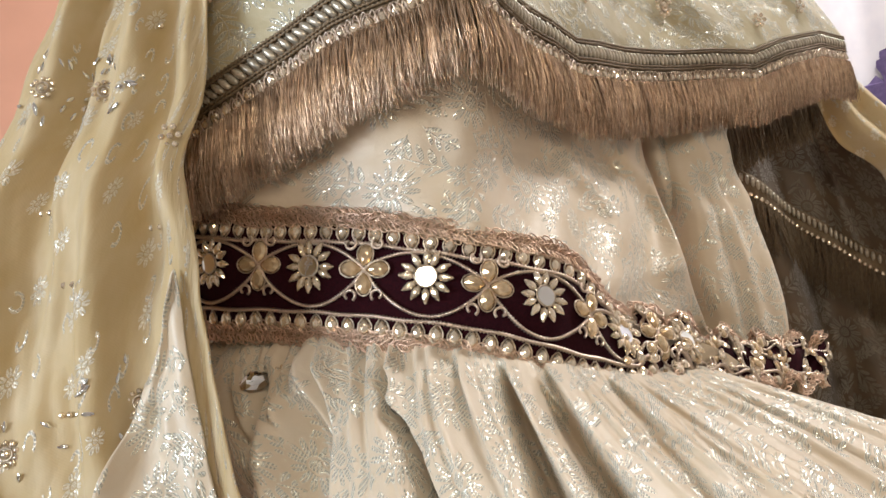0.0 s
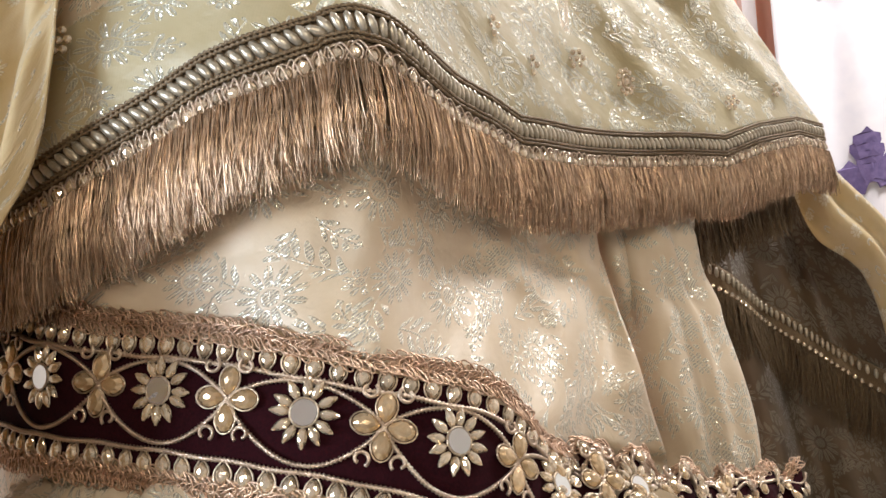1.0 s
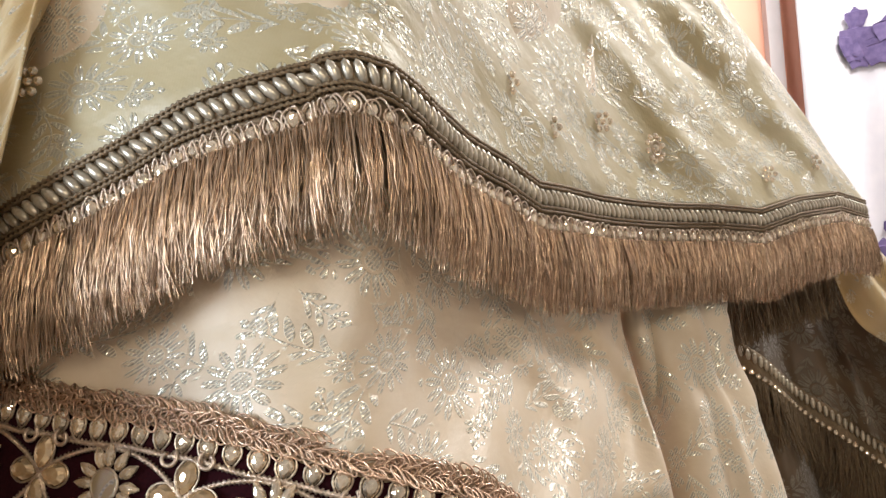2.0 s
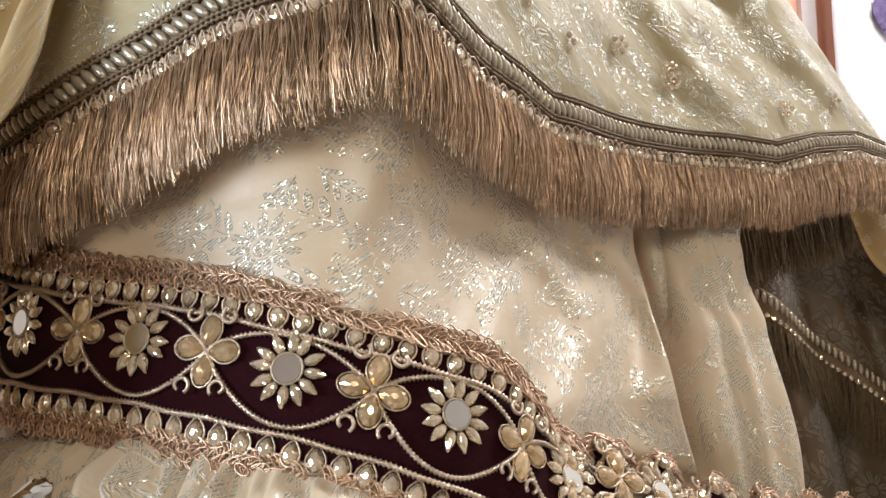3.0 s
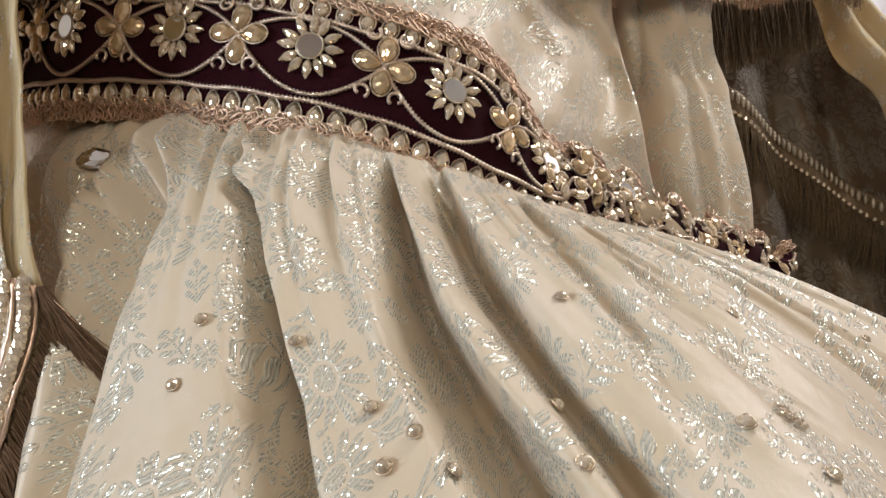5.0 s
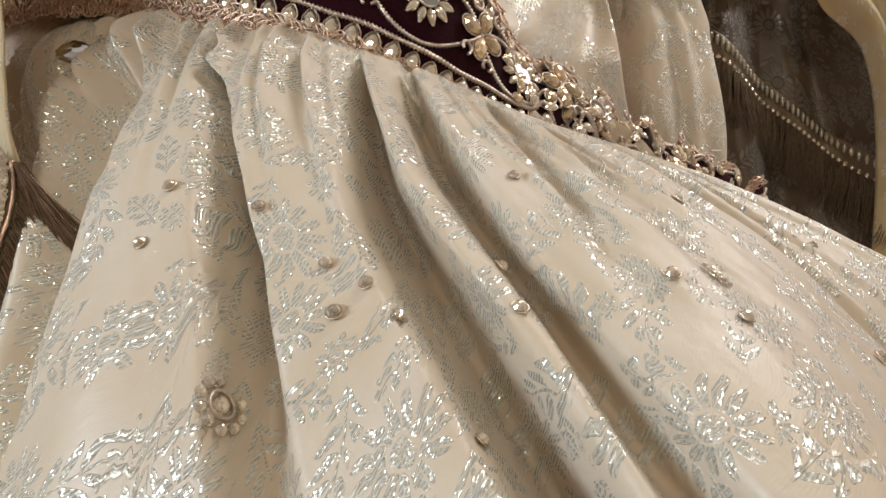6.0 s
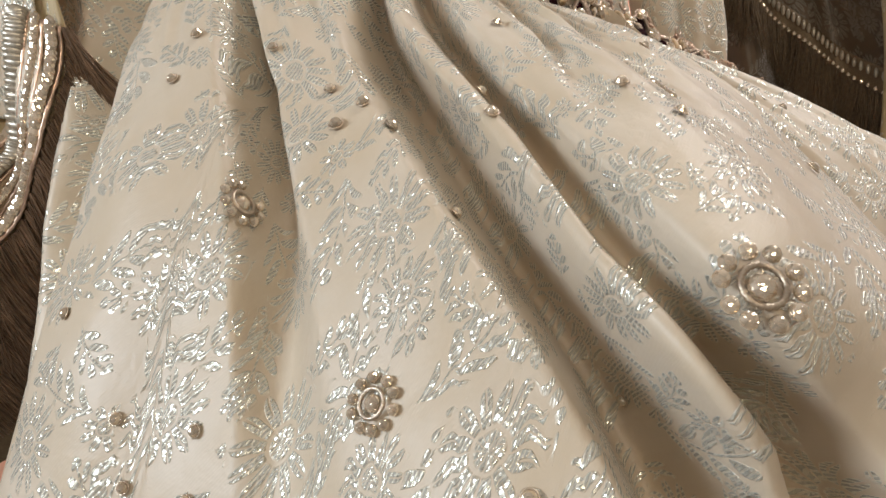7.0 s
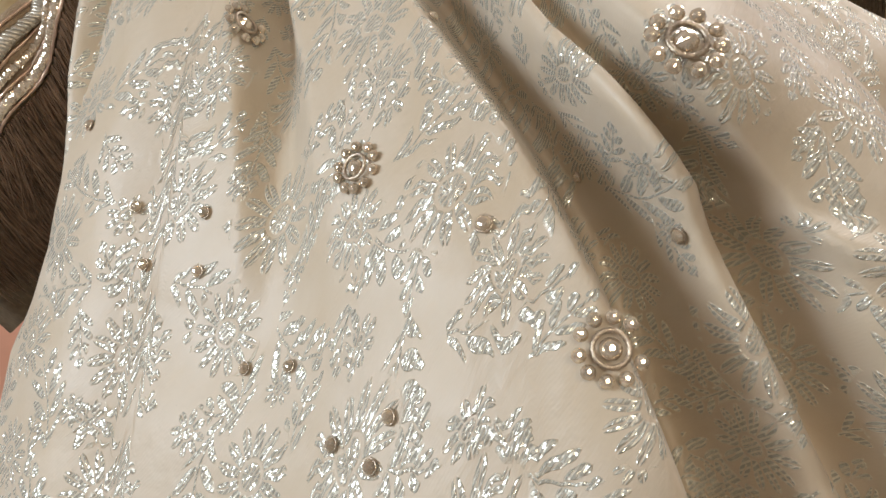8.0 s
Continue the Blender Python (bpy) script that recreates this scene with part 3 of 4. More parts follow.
def unrolled(grid, middle):
    """Texture places that keep the cloth's own lengths as far as they can, from a net of springs on every third thread."""
    g = np.array(grid, float)
    rows = sorted({*range(0, g.shape[0], 3), g.shape[0] - 1})
    cols = sorted({*range(0, g.shape[1], 3), g.shape[1] - 1})
    across = np.zeros(g.shape[:2])
    across[:, 1:] = np.cumsum(np.linalg.norm(np.diff(g, axis=1), axis=2), axis=1)
    across -= across[:, middle:middle + 1]
    along = np.zeros(g.shape[:2])
    along[1:] = np.cumsum(np.linalg.norm(np.diff(g, axis=0), axis=2), axis=0)
    full = np.stack([across, along], -1)
    uv, c = full[rows][:, cols], g[rows][:, cols]
    ties = []
    for dr, dc in ((0, 1), (1, 0), (1, 1), (1, -1)):
        n, m = c.shape[0], c.shape[1]
        p = (slice(0, n - dr), slice(max(0, -dc), m - max(0, dc)))
        q = (slice(dr, n), slice(max(0, dc), m + min(0, dc)))
        ties.append((p, q, np.linalg.norm(c[p] - c[q], axis=-1)))
    ties[0] = (*ties[0][:2], np.diff(across[rows][:, cols], axis=1))
    ties[1] = (*ties[1][:2], np.diff(along[rows][:, cols], axis=0))
    for turn in range(500):
        move, count = np.zeros_like(uv), np.zeros(uv.shape[:2])
        for p, q, rest in ties:
            d = uv[q] - uv[p]
            l = np.linalg.norm(d, axis=-1) + 1e-9
            k = (0.5 * (l - rest) / l)[..., None] * d
            move[p] += k
            move[q] -= k
            count[p] += 1
            count[q] += 1
        uv = uv + 1.2 * move / count[..., None]
    shift = uv - full[rows][:, cols]
    wide = np.stack([[np.interp(range(g.shape[1]), cols, shift[r, :, k]) for r in range(len(rows))] for k in (0, 1)], -1)
    return full + np.stack([[np.interp(range(g.shape[0]), rows, wide[:, x, k]) for x in range(g.shape[1])] for k in (0, 1)], -1).transpose(1, 0, 2)


flat = unrolled(grid, 240)
sheet("skirt", grid, BROCADE, dress, 0.0, "gathered cream brocade skirt with silvery floral weave", flat)

# ---- the waistband ----
NB = 321
top_line, low_line = spline(BAND_TOP, NB), spline(BAND_LOW, NB)
mid_line = 0.55 * top_line + 0.45 * low_line
RUN = np.r_[0, np.cumsum(np.linalg.norm(np.diff(mid_line, axis=0), axis=1))]
STEP = np.arange(NB)
KNEE = float(np.interp(0.080, mid_line[:, 0], RUN))
TURN = float(np.interp(0.195, mid_line[:, 0], RUN))


def on_band(s, v, out=0.004):
    """A place on the waistband: s metres along it, v from its upper edge (0) to its lower edge (1)."""
    def at(s, v):
        k = float(np.interp(s, RUN, STEP))
        i = min(int(k), NB - 2)
        f = k - i
        a = top_line[i] * (1 - f) + top_line[i + 1] * f
        b = low_line[i] * (1 - f) + low_line[i + 1] * f
        return Vector(a * (1 - v) + b * v)
    s, v = float(s), float(v)
    p = at(s, v)
    n = (at(s, v - 0.03) - at(s, v + 0.03)).cross(at(s - 0.003, v) - at(s + 0.003, v)).normalized()
    if n.y > 0:
        n = -n
    bulge = 0.004 * math.sin(math.pi * min(max(v, 0), 1))
    crush = ease((s - KNEE) / 0.03)
    p.z += crush * (0.0035 * math.sin(s * 150 + 3 * v) + 0.002 * math.sin(s * 330 - 5 * v))
    n = (n + crush * Vector((0.35 * math.sin(s * 170 + 4 * v), 0, 0.3 * math.sin(s * 210 - 6 * v)))).normalized()
    fade = ease((s - TURN) / 0.035)
    p += Vector((0.006, 0.035, -0.006)) * fade
    return p + n * (out + bulge + 0.0035 * crush * math.sin(s * 190 + 5 * v)), n


def band_at(x):
    """How far along the band a place with this x lies."""
    return float(np.interp(x, mid_line[:, 0], RUN))


END = band_at(0.236)
grid = [[on_band(s, v, 0.0035)[0] for s in np.linspace(0.0, END, 260)] for v in np.linspace(0.02, 0.98, 16)]
waistband = sheet("waistband", grid, VELVET, dress, 0.0, "maroon velvet waistband with stones, mirrors and gold cord")


def band_path(fn, s0, s1, n, out):
    return [on_band(s, fn(s), out)[0] for s in np.linspace(s0, s1, n)]


# woven gold lace along both edges: overlapping slanted loops in three layers, uneven along the rim
def lace(v0, spread, name, seed):
    r = random.Random(seed)
    paths = []
    for layer in range(3):
        s = 0.02 + 0.0011 * layer
        while s < END - 0.004:
            v = v0 + (layer - 1) * spread * 0.62 + r.uniform(-0.018, 0.018)
            lean = (0.55 if layer % 2 else -0.55) + r.uniform(-0.35, 0.35)
            long, slim = 0.0036 * r.uniform(0.8, 1.2), 0.0016 * r.uniform(0.7, 1.2)
            height = 0.0044 + 0.0006 * layer + r.uniform(0, 0.0012)
            p, n = on_band(s, v, height)
            q, _ = on_band(s + 0.002, v, height)
            e = (q - p).normalized()
            up = n.cross(e)
            if up.z < 0:
                up = -up
            loop = []
            for a in np.linspace(0, 2 * math.pi, 12).tolist():
                x, y = long * math.cos(a), slim * math.sin(a)
                loop.append(p + e * (x * math.cos(lean) - y * math.sin(lean)) + up * (x * math.sin(lean) + y * math.cos(lean)) + n * 0.0008 * math.sin(a + layer))
            paths.append(loop)
            s += 0.0021 * r.uniform(0.8, 1.2)
    tubes(name, paths, 0.00036, GOLD, waistband, 4)
    grid = [[on_band(s, v + 0.012 * math.sin(s * 1100) * math.sin(s * 370), 0.0040)[0] for s in np.linspace(0.02, END - 0.005, 400)] for v in np.linspace(v0 - spread, v0 + spread, 4)]
    sheet("lace_ground", grid, LACENET, waistband, 0.0)


lace(0.030, 0.075, "upper_lace", 41)
lace(0.985, 0.075, "lower_lace", 42)
for v in (0.235, 0.80):
    tubes("cord", [[on_band(s, v + 0.005 * math.sin(s * 210), 0.0054)[0] for s in np.arange(0.02, END - 0.004, 0.00032)]], 0.00095, CORD, waistband, 6, 3600.0, 0.45)

oval = gem_mesh("stone_oval", 0.0058, 0.0074, 0.0024, STONE, 0.35)
rim = ring_mesh("stone_rim", 0.0069, 0.0086, 0.00045, SILVER, 0.35, 20, 1)
rng = random.Random(7)
for v, shift in ((0.155, 0.0), (0.885, 0.004)):
    s = 0.03 + shift
    while s < END - 0.012:
        p, n = on_band(s, v, 0.0042)
        q, _ = on_band(s + 0.002, v, 0.0042)
        up = on_band(s, v - 0.05, 0.0042)[0] - p
        m = facing(p, n + Vector((rng.uniform(-.1, .1), 0, rng.uniform(-.1, .1))), up if v < 0.5 else -up, rng.uniform(-9, 9), rng.uniform(0.93, 1.05))
        m = m @ pose(0, 0, 0, 0, 0, 180)
        piece("stone", oval, m, waistband)
        piece("stone_rim", rim, m, waistband)
        s += 0.0086

petal_long = gem_mesh("petal_marquise", 0.0040, 0.0078, 0.0021, STONE, 0.45, 10)
petal_drop = gem_mesh("petal_drop", 0.0078, 0.0106, 0.0030, AMBER, 0.35)
petal_rim = ring_mesh("petal_rim", 0.0086, 0.0116, 0.0004, SILVER, 0.35, 20, 1)
disc = bpy.data.meshes.new("mirror_disc")
bm = bmesh.new()
bmesh.ops.create_cone(bm, cap_ends=True, segments=28, radius1=0.0051, radius2=0.0048, depth=0.0014)
bm.to_mesh(disc)
bm.free()
disc.materials.append(MIRROR)
disc_rim = ring_mesh("mirror_rim", 0.0106, 0.0106, 0.0005, SILVER, 0.0, 30, 1)


def mirror_flower(s, v=0.44, tilt=(0, 0)):
    p, n = on_band(s, v, 0.0045)
    up = on_band(s, v - 0.05, 0.0045)[0] - p
    m = facing(p, n + Vector((tilt[0], 0, tilt[1])), up)
    piece("mirror", disc, m @ pose(0, 0, 0.0012), waistband)
    piece("mirror_rim", disc_rim, m @ pose(0, 0, 0.0010), waistband)
    for k in range(12):
        a = 30 * k + rng.uniform(-4, 4)
        piece("petal", petal_long, m @ pose(0, 0, 0, 0, 0, a) @ pose(0, 0.0092, 0.0003), waistband)


def drop_flower(s, v=0.44):
    p, n = on_band(s, v, 0.0045)
    up = on_band(s, v - 0.05, 0.0045)[0] - p
    m = facing(p, n, up)
    for k in range(4):
        q = m @ pose(0, 0, 0, 0, 0, 90 * k + rng.uniform(-5, 5)) @ pose(0, 0.0070, 0.0002, 0, 0, 180)
        piece("drop_petal", petal_drop, q, waistband)
        piece("petal_rim", petal_rim, q, waistband)
    curls = []
    for sx in (-1, 1):
        for sy in (-1, 1):
            curl = []
            for a in np.linspace(0, 5.2, 18):
                r = 0.0034 - 0.0003 * a
                curl.append(m @ Vector((sx * (0.0072 + r * math.cos(a + 2.2)), sy * (0.0125 + r * math.sin(a + 2.2) * 0.9), 0.0012)))
            curls.append(curl)
    tubes("cord_curl", curls, 0.00075, CORD, waistband, 6)


MIRRORS = [band_at(x) for x in (-0.120, -0.064, -0.008, 0.042)]
pitch = 0.0575
s = MIRRORS[-1]
for k in range(4):
    s += pitch
    MIRRORS.append(s)
MIRRORS.insert(0, MIRRORS[0] - 0.057)
for k, s in enumerate(MIRRORS):
    if 0.01 < s < END - 0.01:
        mirror_flower(s, 0.44, (0.02 * math.sin(k * 2.1), 0.03 * math.cos(k * 1.7)))
for a, b in zip(MIRRORS[:-1], MIRRORS[1:]):
    c = (a + b) / 2
    if c > END - 0.012:
        continue
    drop_flower(c)
    # leaf-shaped cords that cross at the drop flower and arch over the mirrors
    for side in (-1, 1):
        for half in (-1, 1):
            far = c + half * (b - a) / 2
            line = [on_band(c + (far - c) * f, 0.44 + side * (0.315 if side > 0 else 0.19) * math.sin(math.pi / 2 * f) ** 0.8, 0.005)[0] for f in np.linspace(0.0, 1.0, 110) if c + (far - c) * f < END - 0.004]
            if len(line) > 4:
                tubes("cord_arch", [line], 0.00085, CORD, waistband, 6, 3800.0, 0.45)

far = band_at(0.078)
while far < END - 0.006:
    for v in (0.30, 0.45, 0.62, 0.74):
        p, n = on_band(far, v + rng.uniform(-0.06, 0.06), 0.0045 + rng.uniform(0, 0.002))
        drop = rng.random() < 0.4
        m = facing(p, n + Vector((rng.uniform(-.4, .4), 0, rng.uniform(-.4, .4))), (rng.uniform(-1, 1), 0, 1), rng.uniform(-80, 80), rng.uniform(0.55, 0.9))
        piece("leaf_stone", petal_drop if drop else oval, m, waistband)
        piece("leaf_rim", petal_rim if drop else rim, m, waistband)
    far += 0.0115

# ---- the jewels on the skirt ----
pearl = gem_mesh("bead_dome", 0.0052, 0.0052, 0.0026, STONE)
pearl_rim = ring_mesh("bead_rim", 0.0056, 0.0056, 0.0004, SILVER, 0.0, 20, 1)
big_ring = ring_mesh("rosette_ring", 0.0118, 0.0118, 0.0011, SILVER, 0.0, 40, 1)
heart = gem_mesh("rosette_heart", 0.0078, 0.0078, 0.0032, STONE)
skirt_ob = bpy.data.objects["skirt"]


def rosette(p, n, parent, scale=1.0, spin=0.0):
    m = facing(p, n, (0, 0, 1), spin, scale)
    piece("rosette_heart", heart, m, parent)
    piece("rosette_ring", big_ring, m, parent)
    for k in range(10):
        if k == 7 and spin > 20:
            continue
        piece("rosette_stone", pearl, m @ pose(0, 0, 0, 0, 0, 36 * k + rng.uniform(-4, 4)) @ pose(0, 0.0104, 0), parent)


for th, z, sc, sp in ((19.0, 1.028, 0.80, 10), (-1.7, 1.036, 0.64, 40), (7.1, 0.995, 0.60, 20), (15.8, 0.962, 0.68, 30), (20.8, 1.072, 0.36, 5)):
    p, n = on_skirt(th, z, 0.0008)
    rosette(p, n, skirt_ob, sc, sp)
for th, z in ((2.4, 1.071), (3.4, 1.060), (-8.5, 1.074), (6.4, 1.060), (24.3, 1.090), (18.1, 1.073), (20.1, 1.065), (46.0, 1.073), (4.7, 1.067), (9.9, 1.037), (11.7, 1.064), (-2.4, 1.085), (12.2, 0.985), (-5.5, 0.978), (-1.3, 0.978), (-4.6, 0.961), (-1.2, 0.961),
              (-10.5, 1.002), (17.0, 0.993), (19.2, 0.983), (2.1, 0.937), (45.1, 1.002), (4.5, 0.941), (9.1, 0.939), (6.9, 0.928), (8.5, 0.927), (-8.4, 1.09), (13.0, 1.096), (11.4, 1.071), (30.0, 1.05)):
    p, n = on_skirt(th, z, 0.0006)
    m = facing(p, n, (0, 0, 1), 0, rng.uniform(0.62, 0.8))
    piece("bead", pearl, m, skirt_ob)
    piece("bead_rim", pearl_rim, m, skirt_ob)

p, n = on_skirt(-34.0, 1.143, 0.002)
big_jewel = gem_mesh("pleat_jewel", 0.017, 0.011, 0.003, MIRROR, 0.5, 9)
piece("pleat_jewel", big_jewel, facing(p, n + Vector((0.25, 0, 0.35)), (0.4, 0, 1), 40), skirt_ob)
for k in range(3):
    piece("bead", pearl, facing(p + Vector((0.009 + 0.003 * k, -0.001, 0.004 + 0.001 * k)), n, (0, 0, 1), 0, 0.6), skirt_ob)

# ---- the shawl across the bust, with braid and fringe ----
shawl = thing("shawl", "olive gold tissue shawl with braided border and copper fringe", "shawl")
HEM = [(-0.24, 1.250), (-0.187, 1.274), (-0.114, 1.293), (-0.078, 1.310), (-0.039, 1.327), (-0.014, 1.334), (0.006, 1.342), (0.012, 1.3435), (0.018, 1.341), (0.028, 1.333), (0.037, 1.329), (0.052, 1.326), (0.068, 1.319), (0.092, 1.321), (0.129, 1.324), (0.176, 1.328), (0.213, 1.329), (0.246, 1.342), (0.288, 1.353), (0.33, 1.35)]


def hem_z(x):
    return straight(x, HEM)


def on_shawl(x, drop, out=0.012):
    """A place on the shawl, drop metres below its hem line (above: minus)."""
    z = hem_z(x) - drop
    p, n = on_body(x, max(z, 1.25), out)
    back = max(0.0, z - 1.33)
    p = Vector((p.x, p.y + 0.25 * back, z))
    return p, n


grid = []
for f in np.linspace(1, 0, 60):
    row = []
    rise = f ** 1.3 * 0.34
    right = 0.322 - 0.72 * rise
    for g in np.linspace(0, 1, 170):
        x0 = -0.24 + 0.562 * g
        x = -0.24 + (right + 0.24) * g
        z = hem_z(x0) + rise
        p, n = on_body(x, max(z, 1.25), 0.012)
        w = min(1.0, rise / 0.03)
        ripple = 0.005 * math.sin(x0 * 55 + 12 * rise) + 0.003 * noise.noise((x0 * 40, rise * 30, 2.0)) + 0.0014 * math.sin(x0 * 120 + rise * 50) + 0.004 * noise.noise((x0 * 18, rise * 22, 7.0))
        row.append((p.x, p.y + 0.25 * max(0.0, z - 1.33) + w * ripple + 0.1 * max(0.0, g - 0.93) * w, z))
    grid.append(row)
sheet("shawl_cloth", grid, SHAWL, shawl, 0.0012, "olive gold tissue with woven flowers")

# border: two plaited cords, a row of chevron links, a scalloped row with stones
def hem_line(drop, out, x0=-0.236, x1=0.318, n=420):
    return [on_shawl(x, drop, out)[0] for x in np.linspace(x0, x1, n)]


ground = [[on_shawl(x, d, 0.0138)[0] for x in np.linspace(-0.236, 0.32, 240)] for d in np.linspace(0.0, 0.0265, 8)]
border = sheet("border_tape", ground, BRAID, shawl, 0.0008, "dark bronze woven border tape")
for d in (0.0008, 0.0026, 0.0126, 0.0146):
    tubes("border_cord", [hem_line(d, 0.0152, n=1500)], 0.0009, BRAID, border, 6, 2600.0, 0.5)
HRUN = np.r_[0, np.cumsum(np.linalg.norm(np.diff(np.array(hem_line(0.008, 0.0146)), axis=0), axis=1))]
HX = np.linspace(-0.236, 0.318, 420)
link = bpy.data.meshes.new("chevron_link")
bm = bmesh.new()
bmesh.ops.create_uvsphere(bm, u_segments=8, v_segments=6, radius=1.0)
bmesh.ops.scale(bm, vec=(0.0021, 0.0050, 0.0019), verts=bm.verts)
bm.to_mesh(link)
bm.free()
link.polygons.foreach_set("use_smooth", [True] * len(link.polygons))
link.materials.append(PEARL)
s = 0.004
while s < HRUN[-1]:
    x = float(np.interp(s, HRUN, HX))
    p, n = on_shawl(x, 0.0076, 0.0148)
    q, _ = on_shawl(x + 0.004, 0.0076, 0.0148)
    m = facing(p, n, (q - p).cross(n) * -1, 28 + rng.uniform(-6, 6), rng.uniform(0.92, 1.08))
    piece("chevron_link", link, m, border)
    s += 0.0047
chip = gem_mesh("border_stone", 0.0062, 0.0066, 0.0020, STONE, 0.55, 7)
chip_rim = ring_mesh("border_stone_rim", 0.0078, 0.0088, 0.00055, CORD, 0.4, 16, 1)
s, k = 0.006, 0
while s < HRUN[-1]:
    x = float(np.interp(s, HRUN, HX))
    p, n = on_shawl(x, 0.0208 + rng.uniform(-0.0006, 0.0006), 0.0146)
    m = facing(p, n + Vector((rng.uniform(-.3, .3), 0, rng.uniform(-.3, .3))), (0, 0, 1), (0 if k % 2 else 180) + rng.uniform(-25, 25), rng.uniform(0.75, 1.0))
    piece("border_stone", chip, m, border)
    piece("border_stone_rim", chip_rim, m, border)
    s += 0.0072
    k += 1
zig = [[on_shawl(x, 0.0205 + 0.0042 * math.sin(x * 870 + ph) + 0.0006 * math.sin(x * 300), 0.0156 + 0.0005 * math.cos(x * 870 + ph))[0] for x in np.linspace(-0.236, 0.318, 1400)] for ph in (0.0, math.pi)]
tubes("net_cord", zig, 0.00045, CORD, border, 5)
wrap = []
for ph in (0.0, math.pi):
    wrap.append([on_shawl(x, 0.0262 + 0.0006 * math.sin(x * 2000 + ph), 0.0152)[0] for x in np.linspace(-0.236, 0.318, 1400)])
tubes("fringe_binding", wrap, 0.0005, BRAID, border, 5)


def fringe(name, root, length, count, radius, spread, parent, seed, gravity=(0, 0, -1), label="", material=None):
    """Loose threads, each a thin tapering three-sided strand. root(f) gives the place and the outward way."""
    r = random.Random(seed)
    verts, faces = [], []
    g = Vector(gravity)
    for k in range(count):
        # threads hang in loose bundles of about nine
        bundle = k // 9
        own = random.Random(seed * 7919 + bundle)
        f = min(1.0, max(0.0, (bundle * 9 + 4.5 + own.uniform(-3, 3) + r.gauss(0, 2.6)) / count))
        p, n = root(f)
        l = length(f) * r.uniform(0.82, 1.06)
        side = n.cross(Vector((0, 0, 1))).normalized()
        lean = own.gauss(0, spread) + r.gauss(0, spread * 0.6)
        off = r.uniform(-0.001, 0.0035)
        for j in range(5):
            q = j / 4
            c = p + g * l * q + side * (lean * l * q ** 1.4 + r.gauss(0, 0.0006)) + n * (off + 0.003 * math.sin(q * 2.5) + r.uniform(0, 0.0012) * q)
            rad = radius * (1 - 0.45 * q)
            for a in range(3):
                b = 2 * math.pi * a / 3 + k
                verts.append(c + side * rad * math.cos(b) + n * rad * math.sin(b))
        o = len(verts) - 15
        for j in range(4):
            for a in range(3):
                faces.append((o + 3 * j + a, o + 3 * j + (a + 1) % 3, o + 3 * j + 3 + (a + 1) % 3, o + 3 * j + 3 + a))
    ob = mesh_object(name, verts, faces, material or FRINGE, parent)
    return tagged(ob, label, kind="stuff")


def hem_root(f):
    return on_shawl(-0.236 + 0.556 * f, 0.0235, 0.0135)


fringe("fringe", hem_root, lambda f: straight(f, [(0, 0.040), (0.25, 0.041), (0.42, 0.040), (0.5, 0.040), (0.7, 0.037), (1, 0.036)]), 7600, 0.00033, 0.10, shawl, 11, label="dense copper brown thread fringe")
# a dark brown sheet close behind the threads
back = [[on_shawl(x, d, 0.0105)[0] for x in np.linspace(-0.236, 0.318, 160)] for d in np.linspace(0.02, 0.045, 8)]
sheet("fringe_dark_sheet", back, SHADE_LINING, shawl, 0.0)

for x, up, sc in ((-0.105, 0.045, 0.55), (-0.062, 0.075, 0.95), (0.0, 0.045, 0.6), (0.024, 0.05, 0.6), (0.140, 0.035, 0.75), (0.105, 0.045, 0.6), (0.055, 0.04, 0.5), (0.225, 0.022, 0.5), (0.075, 0.03, 0.45), (0.27, 0.025, 0.5), (-0.15, 0.07, 0.5)):
    p, n = on_shawl(x, -up, 0.014)
    if sc > 0.7:
        rosette(p, n, bpy.data.objects["shawl_cloth"], sc, 0)
    else:
        for dx, dz in ((0, 0), (0.0042, 0), (-0.0042, 0), (0.002, 0.004), (-0.002, 0.004), (0.002, -0.004), (-0.002, -0.004)):
            piece("bead", pearl, facing(p + Vector((dx, 0, dz)), n, (0, 0, 1), 0, 0.75), bpy.data.objects["shawl_cloth"])

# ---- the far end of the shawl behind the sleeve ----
tail = thing("shawl_tail", "olive shawl end with braid behind the sleeve, shade put into its colour", "shawl")


def on_tail(x, z, out=0.0):
    return Vector((x + 0.02 * math.sin(z * 8), 0.87 + 0.022 * math.sin(x * 42) + 0.010 * math.sin(x * 95 + z * 9) - out, z))


TAIL_TOP = [(0.17, 1.36), (0.33, 1.36), (0.37, 1.32), (0.41, 1.28), (0.46, 1.23)]
# same cloth as the shawl; its brown tone stands in for shade
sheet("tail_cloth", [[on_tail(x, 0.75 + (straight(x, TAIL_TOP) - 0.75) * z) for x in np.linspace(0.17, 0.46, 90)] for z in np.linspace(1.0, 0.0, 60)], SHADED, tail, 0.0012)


def tail_line(f):
    return 0.21 + 0.22 * f, 1.278 - 0.16 * f - 0.02 * f * f


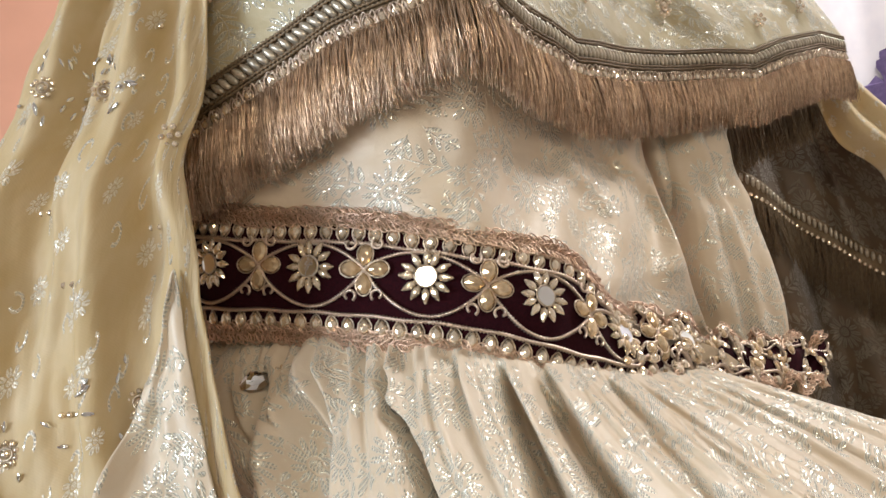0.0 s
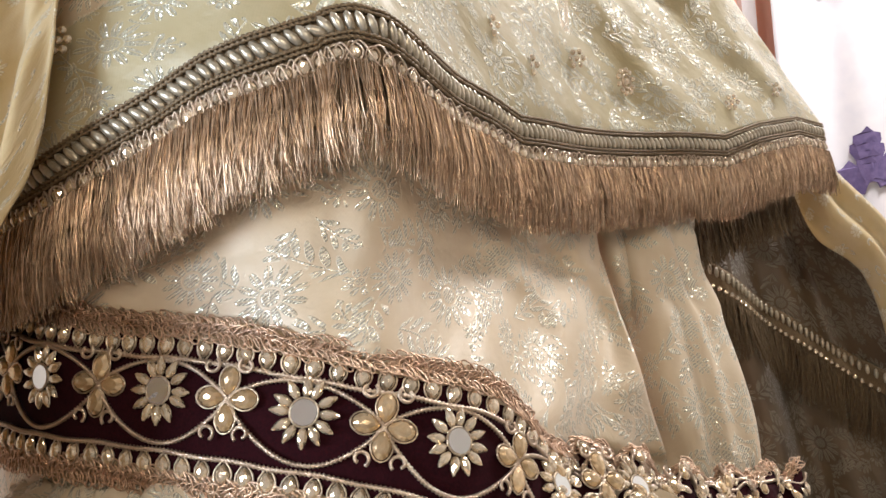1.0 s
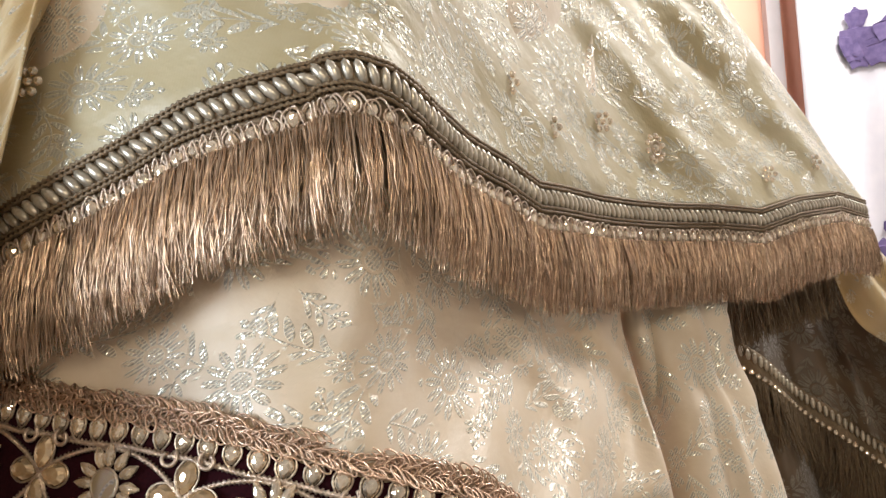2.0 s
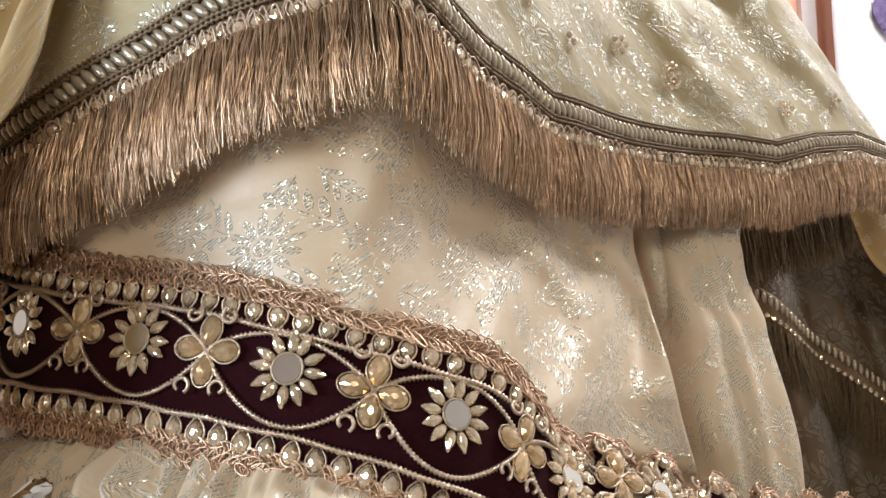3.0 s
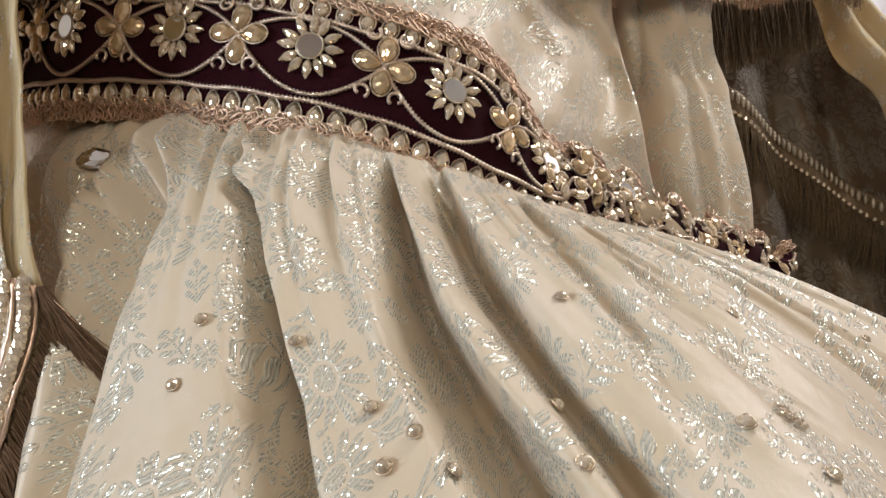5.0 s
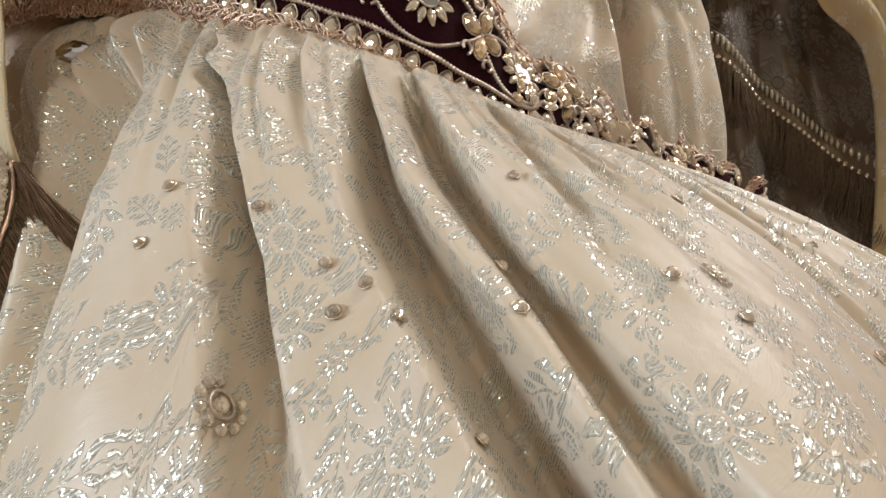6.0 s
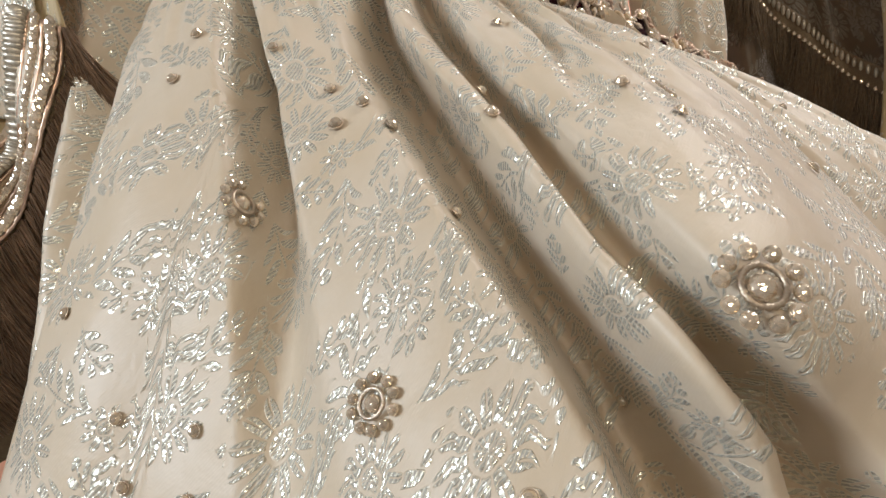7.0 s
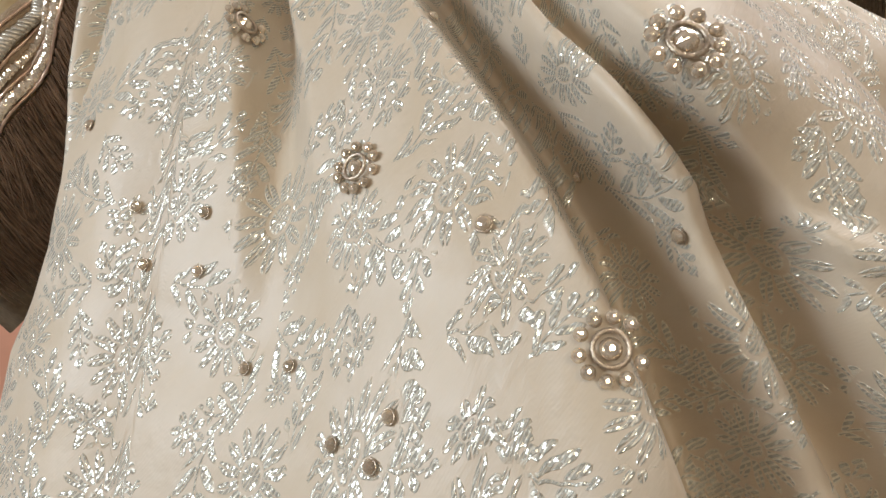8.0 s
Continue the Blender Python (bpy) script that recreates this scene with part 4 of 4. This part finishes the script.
tape = [[on_tail(tail_line(f)[0], tail_line(f)[1] - d, 0.003) for f in np.linspace(0, 1, 90)] for d in np.linspace(0, 0.028, 6)]
tail_tape = sheet("tail_border", tape, BRAID, tail, 0.0008, "dark bronze braided border")
for f in np.linspace(0, 1, 52):
    x, z = tail_line(f)
    piece("chevron_link", link, facing(on_tail(x, z - 0.008, 0.006), (0, -1, 0), (0.4, 0, 1), 24), tail_tape)
    piece("border_stone", chip, facing(on_tail(x, z - 0.023, 0.005), (rng.uniform(-.3, .3), -1, rng.uniform(-.2, .2)), (0, 0, 1), 0, 0.8), tail_tape)
# threads coloured almost black-brown, so the tail's shade is in their colour
fringe("tail_fringe", lambda f: (on_tail(tail_line(f)[0], tail_line(f)[1] - 0.027, 0.004), Vector((0, -1, 0))), lambda f: 0.05, 1500, 0.0005, 0.1, tail, 31, material=SHADE_LINING)
outer = spline([(0.292, 0.762, 1.385), (0.316, 0.785, 1.346), (0.350, 0.805, 1.314), (0.392, 0.825, 1.276), (0.45, 0.86, 1.21), (0.52, 0.90, 1.08), (0.55, 0.92, 0.85)], 70)
inner = spline([(0.286, 0.768, 1.33), (0.306, 0.785, 1.300), (0.328, 0.795, 1.258), (0.372, 0.815, 1.222), (0.395, 0.835, 1.14), (0.40, 0.845, 1.0), (0.40, 0.85, 0.80)], 70)
grid = []
for k in range(70):
    row = []
    for g in np.linspace(0, 1, 40):
        p = inner[k] * (1 - g) + outer[k] * g
        row.append((p[0], p[1] - 0.02 * math.sin(math.pi * g) + 0.008 * math.sin(g * 11 + k * 0.06) * min(1, k / 20), p[2]))
    grid.append(row)
sheet("side_fall", grid, SHEER, shawl, 0.0012, "mustard tissue edge falling in folds")

# back-hem fringe, with the shade under the hem put into its dark colour
fringe("shaded_fringe", lambda f: (Vector((0.205 + 0.105 * f, 0.745 + 0.06 * f, 1.315 + 0.012 * f)), Vector((0, -1, 0))), lambda f: 0.078 - 0.02 * f, 900, 0.0006, 0.08, tail, 37, material=SHADE_LINING)

# ---- the yellow drape that hangs in front of the waistband's end ----
drape = thing("sheer_drape", "sheer mustard tissue drape with silver sequin sprigs", "drape")
EDGE = [(0.9, -0.080, 0.300), (1.03, -0.078, 0.305), (1.075, -0.078, 0.309), (1.115, -0.087, 0.313), (1.15, -0.095, 0.320), (1.182, -0.100, 0.327), (1.215, -0.098, 0.325), (1.249, -0.106, 0.337), (1.279, -0.101, 0.350), (1.332, -0.102, 0.370), (1.42, -0.10, 0.41), (1.56, -0.09, 0.47)]
EDGE_X, EDGE_Y = [(e[0], e[1]) for e in EDGE], [(e[0], e[2]) for e in EDGE]


def on_drape(f, z):
    ex, ey = table(z, EDGE_X), table(z, EDGE_Y)
    w = 0.105 + 0.35 * max(0.0, 1.36 - z)
    x = ex - w * f
    y = ey + 0.03 * f + 0.009 * math.sin(f * 15 + 5 * z + math.sin(z * 13)) * min(1, f * 6) + 0.004 * math.sin(f * 31 - 9 * z + 1.5 * math.sin(z * 21)) + 0.006 * noise.noise((f * 7, z * 12, 4.0)) + 0.003 * noise.noise((f * 22, z * 40, 9.0))
    return Vector((x, y, z))


DRAPE_LOW = [(0.0, 1.097), (0.057, 1.047), (0.15, 1.015), (0.3, 0.97), (1.0, 0.85)]


def drape_low(f):
    return straight(f, DRAPE_LOW)


grid = [[on_drape(f, drape_low(f) + (1.56 - drape_low(f)) * g) for f in np.linspace(0, 1, 110)] for g in np.linspace(1, 0, 90)]
sheet("drape_cloth", grid, SHEER, drape, 0.0010)


panel = [[on_drape(0.05 + (0.03 + 0.40 * (1.196 - z) / 0.14) * g, z + 0.006 * math.sin(g * 5)) + Vector((0, -0.004 - 0.003 * math.sin(g * 9 + z * 60) * g, 0)) for g in np.linspace(0, 1, 40)] for z in np.linspace(1.196, 1.055, 50)]
sheet("turned_panel", panel, BROCADE, drape, 0.0008, "pale silver brocade panel at the drape's edge")


def drape_hem(f, inward, out=0.003):
    """A place on the drape's bordered edge, inward metres from it."""
    f = max(0.0, f)
    return on_drape(min(1.0, f + inward * 4.2), drape_low(f) + inward * 0.3) + Vector((0, -out, 0))


def drape_root(f):
    return drape_hem(0.5 * f * f, -0.001, 0.0), Vector((0.2, -1, 0)).normalized()


tape = [[drape_hem(f, h) for f in np.linspace(0, 0.5, 120)] for h in np.linspace(0.0, 0.03, 8)]
edge_tape = sheet("drape_border", tape, LACENET, drape, 0.001, "gold and silver beaded border tape")
for f in np.linspace(0.0, 0.62, 100) ** 1.5:
    for h, me, sc in ((0.021, link, 1.0), (0.012, chip, 0.7), (0.004, chip, 0.85)):
        p = drape_hem(f, h, 0.0045)
        piece("border_bead", me, facing(p, (rng.uniform(-0.1, 0.4), -1, rng.uniform(-0.1, 0.3)), (-0.4, 0, 1), 60 if me is link else rng.uniform(-20, 20), sc), edge_tape)
for h in (0.0005, 0.008, 0.0165, 0.0265):
    tubes("border_cord", [[drape_hem(f, h, 0.004) for f in np.linspace(0, 0.5, 160)]], 0.0009, GOLD, edge_tape, 6, 3600.0, 0.3)
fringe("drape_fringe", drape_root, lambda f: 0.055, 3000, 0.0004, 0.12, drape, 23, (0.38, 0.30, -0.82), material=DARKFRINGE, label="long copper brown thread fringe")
# an added dark sheet in place of the shadow between border and skirt
sheet("fringe_dark_sheet", [[drape_hem(f, 0.0, 0.0) + Vector((0.022 * g, 0.012 + 0.04 * g, -0.06 * g)) for f in np.linspace(0, 0.5, 60)] for g in np.linspace(0, 1, 10)], SHADE_LINING, drape, 0.0)


def on_cloth(f, z):
    e = 0.004
    p = on_drape(f, z)
    n = (on_drape(f - e, z) - on_drape(f + e, z)).cross(on_drape(f, z + e) - on_drape(f, z - e)).normalized()
    if n.y > 0:
        n = -n
    return p + n * 0.0012, n


# sequin sprigs and bead clusters sewn on the drape
drape_cloth = bpy.data.objects["drape_cloth"]
sequin = gem_mesh("sequin_leaf", 0.0022, 0.0052, 0.0007, MIRROR, 0.3, 8)
for f, z in ((0.42, 1.292), (0.62, 1.125), (0.22, 1.145), (0.72, 1.30), (0.30, 1.40)):
    p, n = on_cloth(f, z)
    rosette(p, n, drape_cloth, 0.5, 0)
    for k in range(16):
        a, d = rng.uniform(0, 360), rng.uniform(0.010, 0.021)
        q, m = on_cloth(f + d * math.cos(radians(a)) / 0.14, z + d * math.sin(radians(a)))
        piece("sequin", sequin, facing(q, m + Vector((rng.uniform(-.3, .3), 0, rng.uniform(-.3, .3))), (0, 0, 1), a - 90), drape_cloth)
for f, z in ((0.10, 1.135), (0.12, 1.222), (0.24, 1.325), (0.58, 1.29), (0.34, 1.20), (0.5, 1.235), (0.05, 1.262), (0.45, 1.14), (0.75, 1.2)):
    p, n = on_cloth(f, z)
    for dx, dz in ((0, 0), (0.0042, 0), (-0.0042, 0), (0.002, 0.004), (-0.002, 0.004), (0.002, -0.004), (-0.002, -0.004))[:rng.choice((1, 7, 3))]:
        piece("bead", pearl, facing(p + Vector((dx, -0.0004, dz)), n, (0, 0, 1), 0, 0.6), drape_cloth)
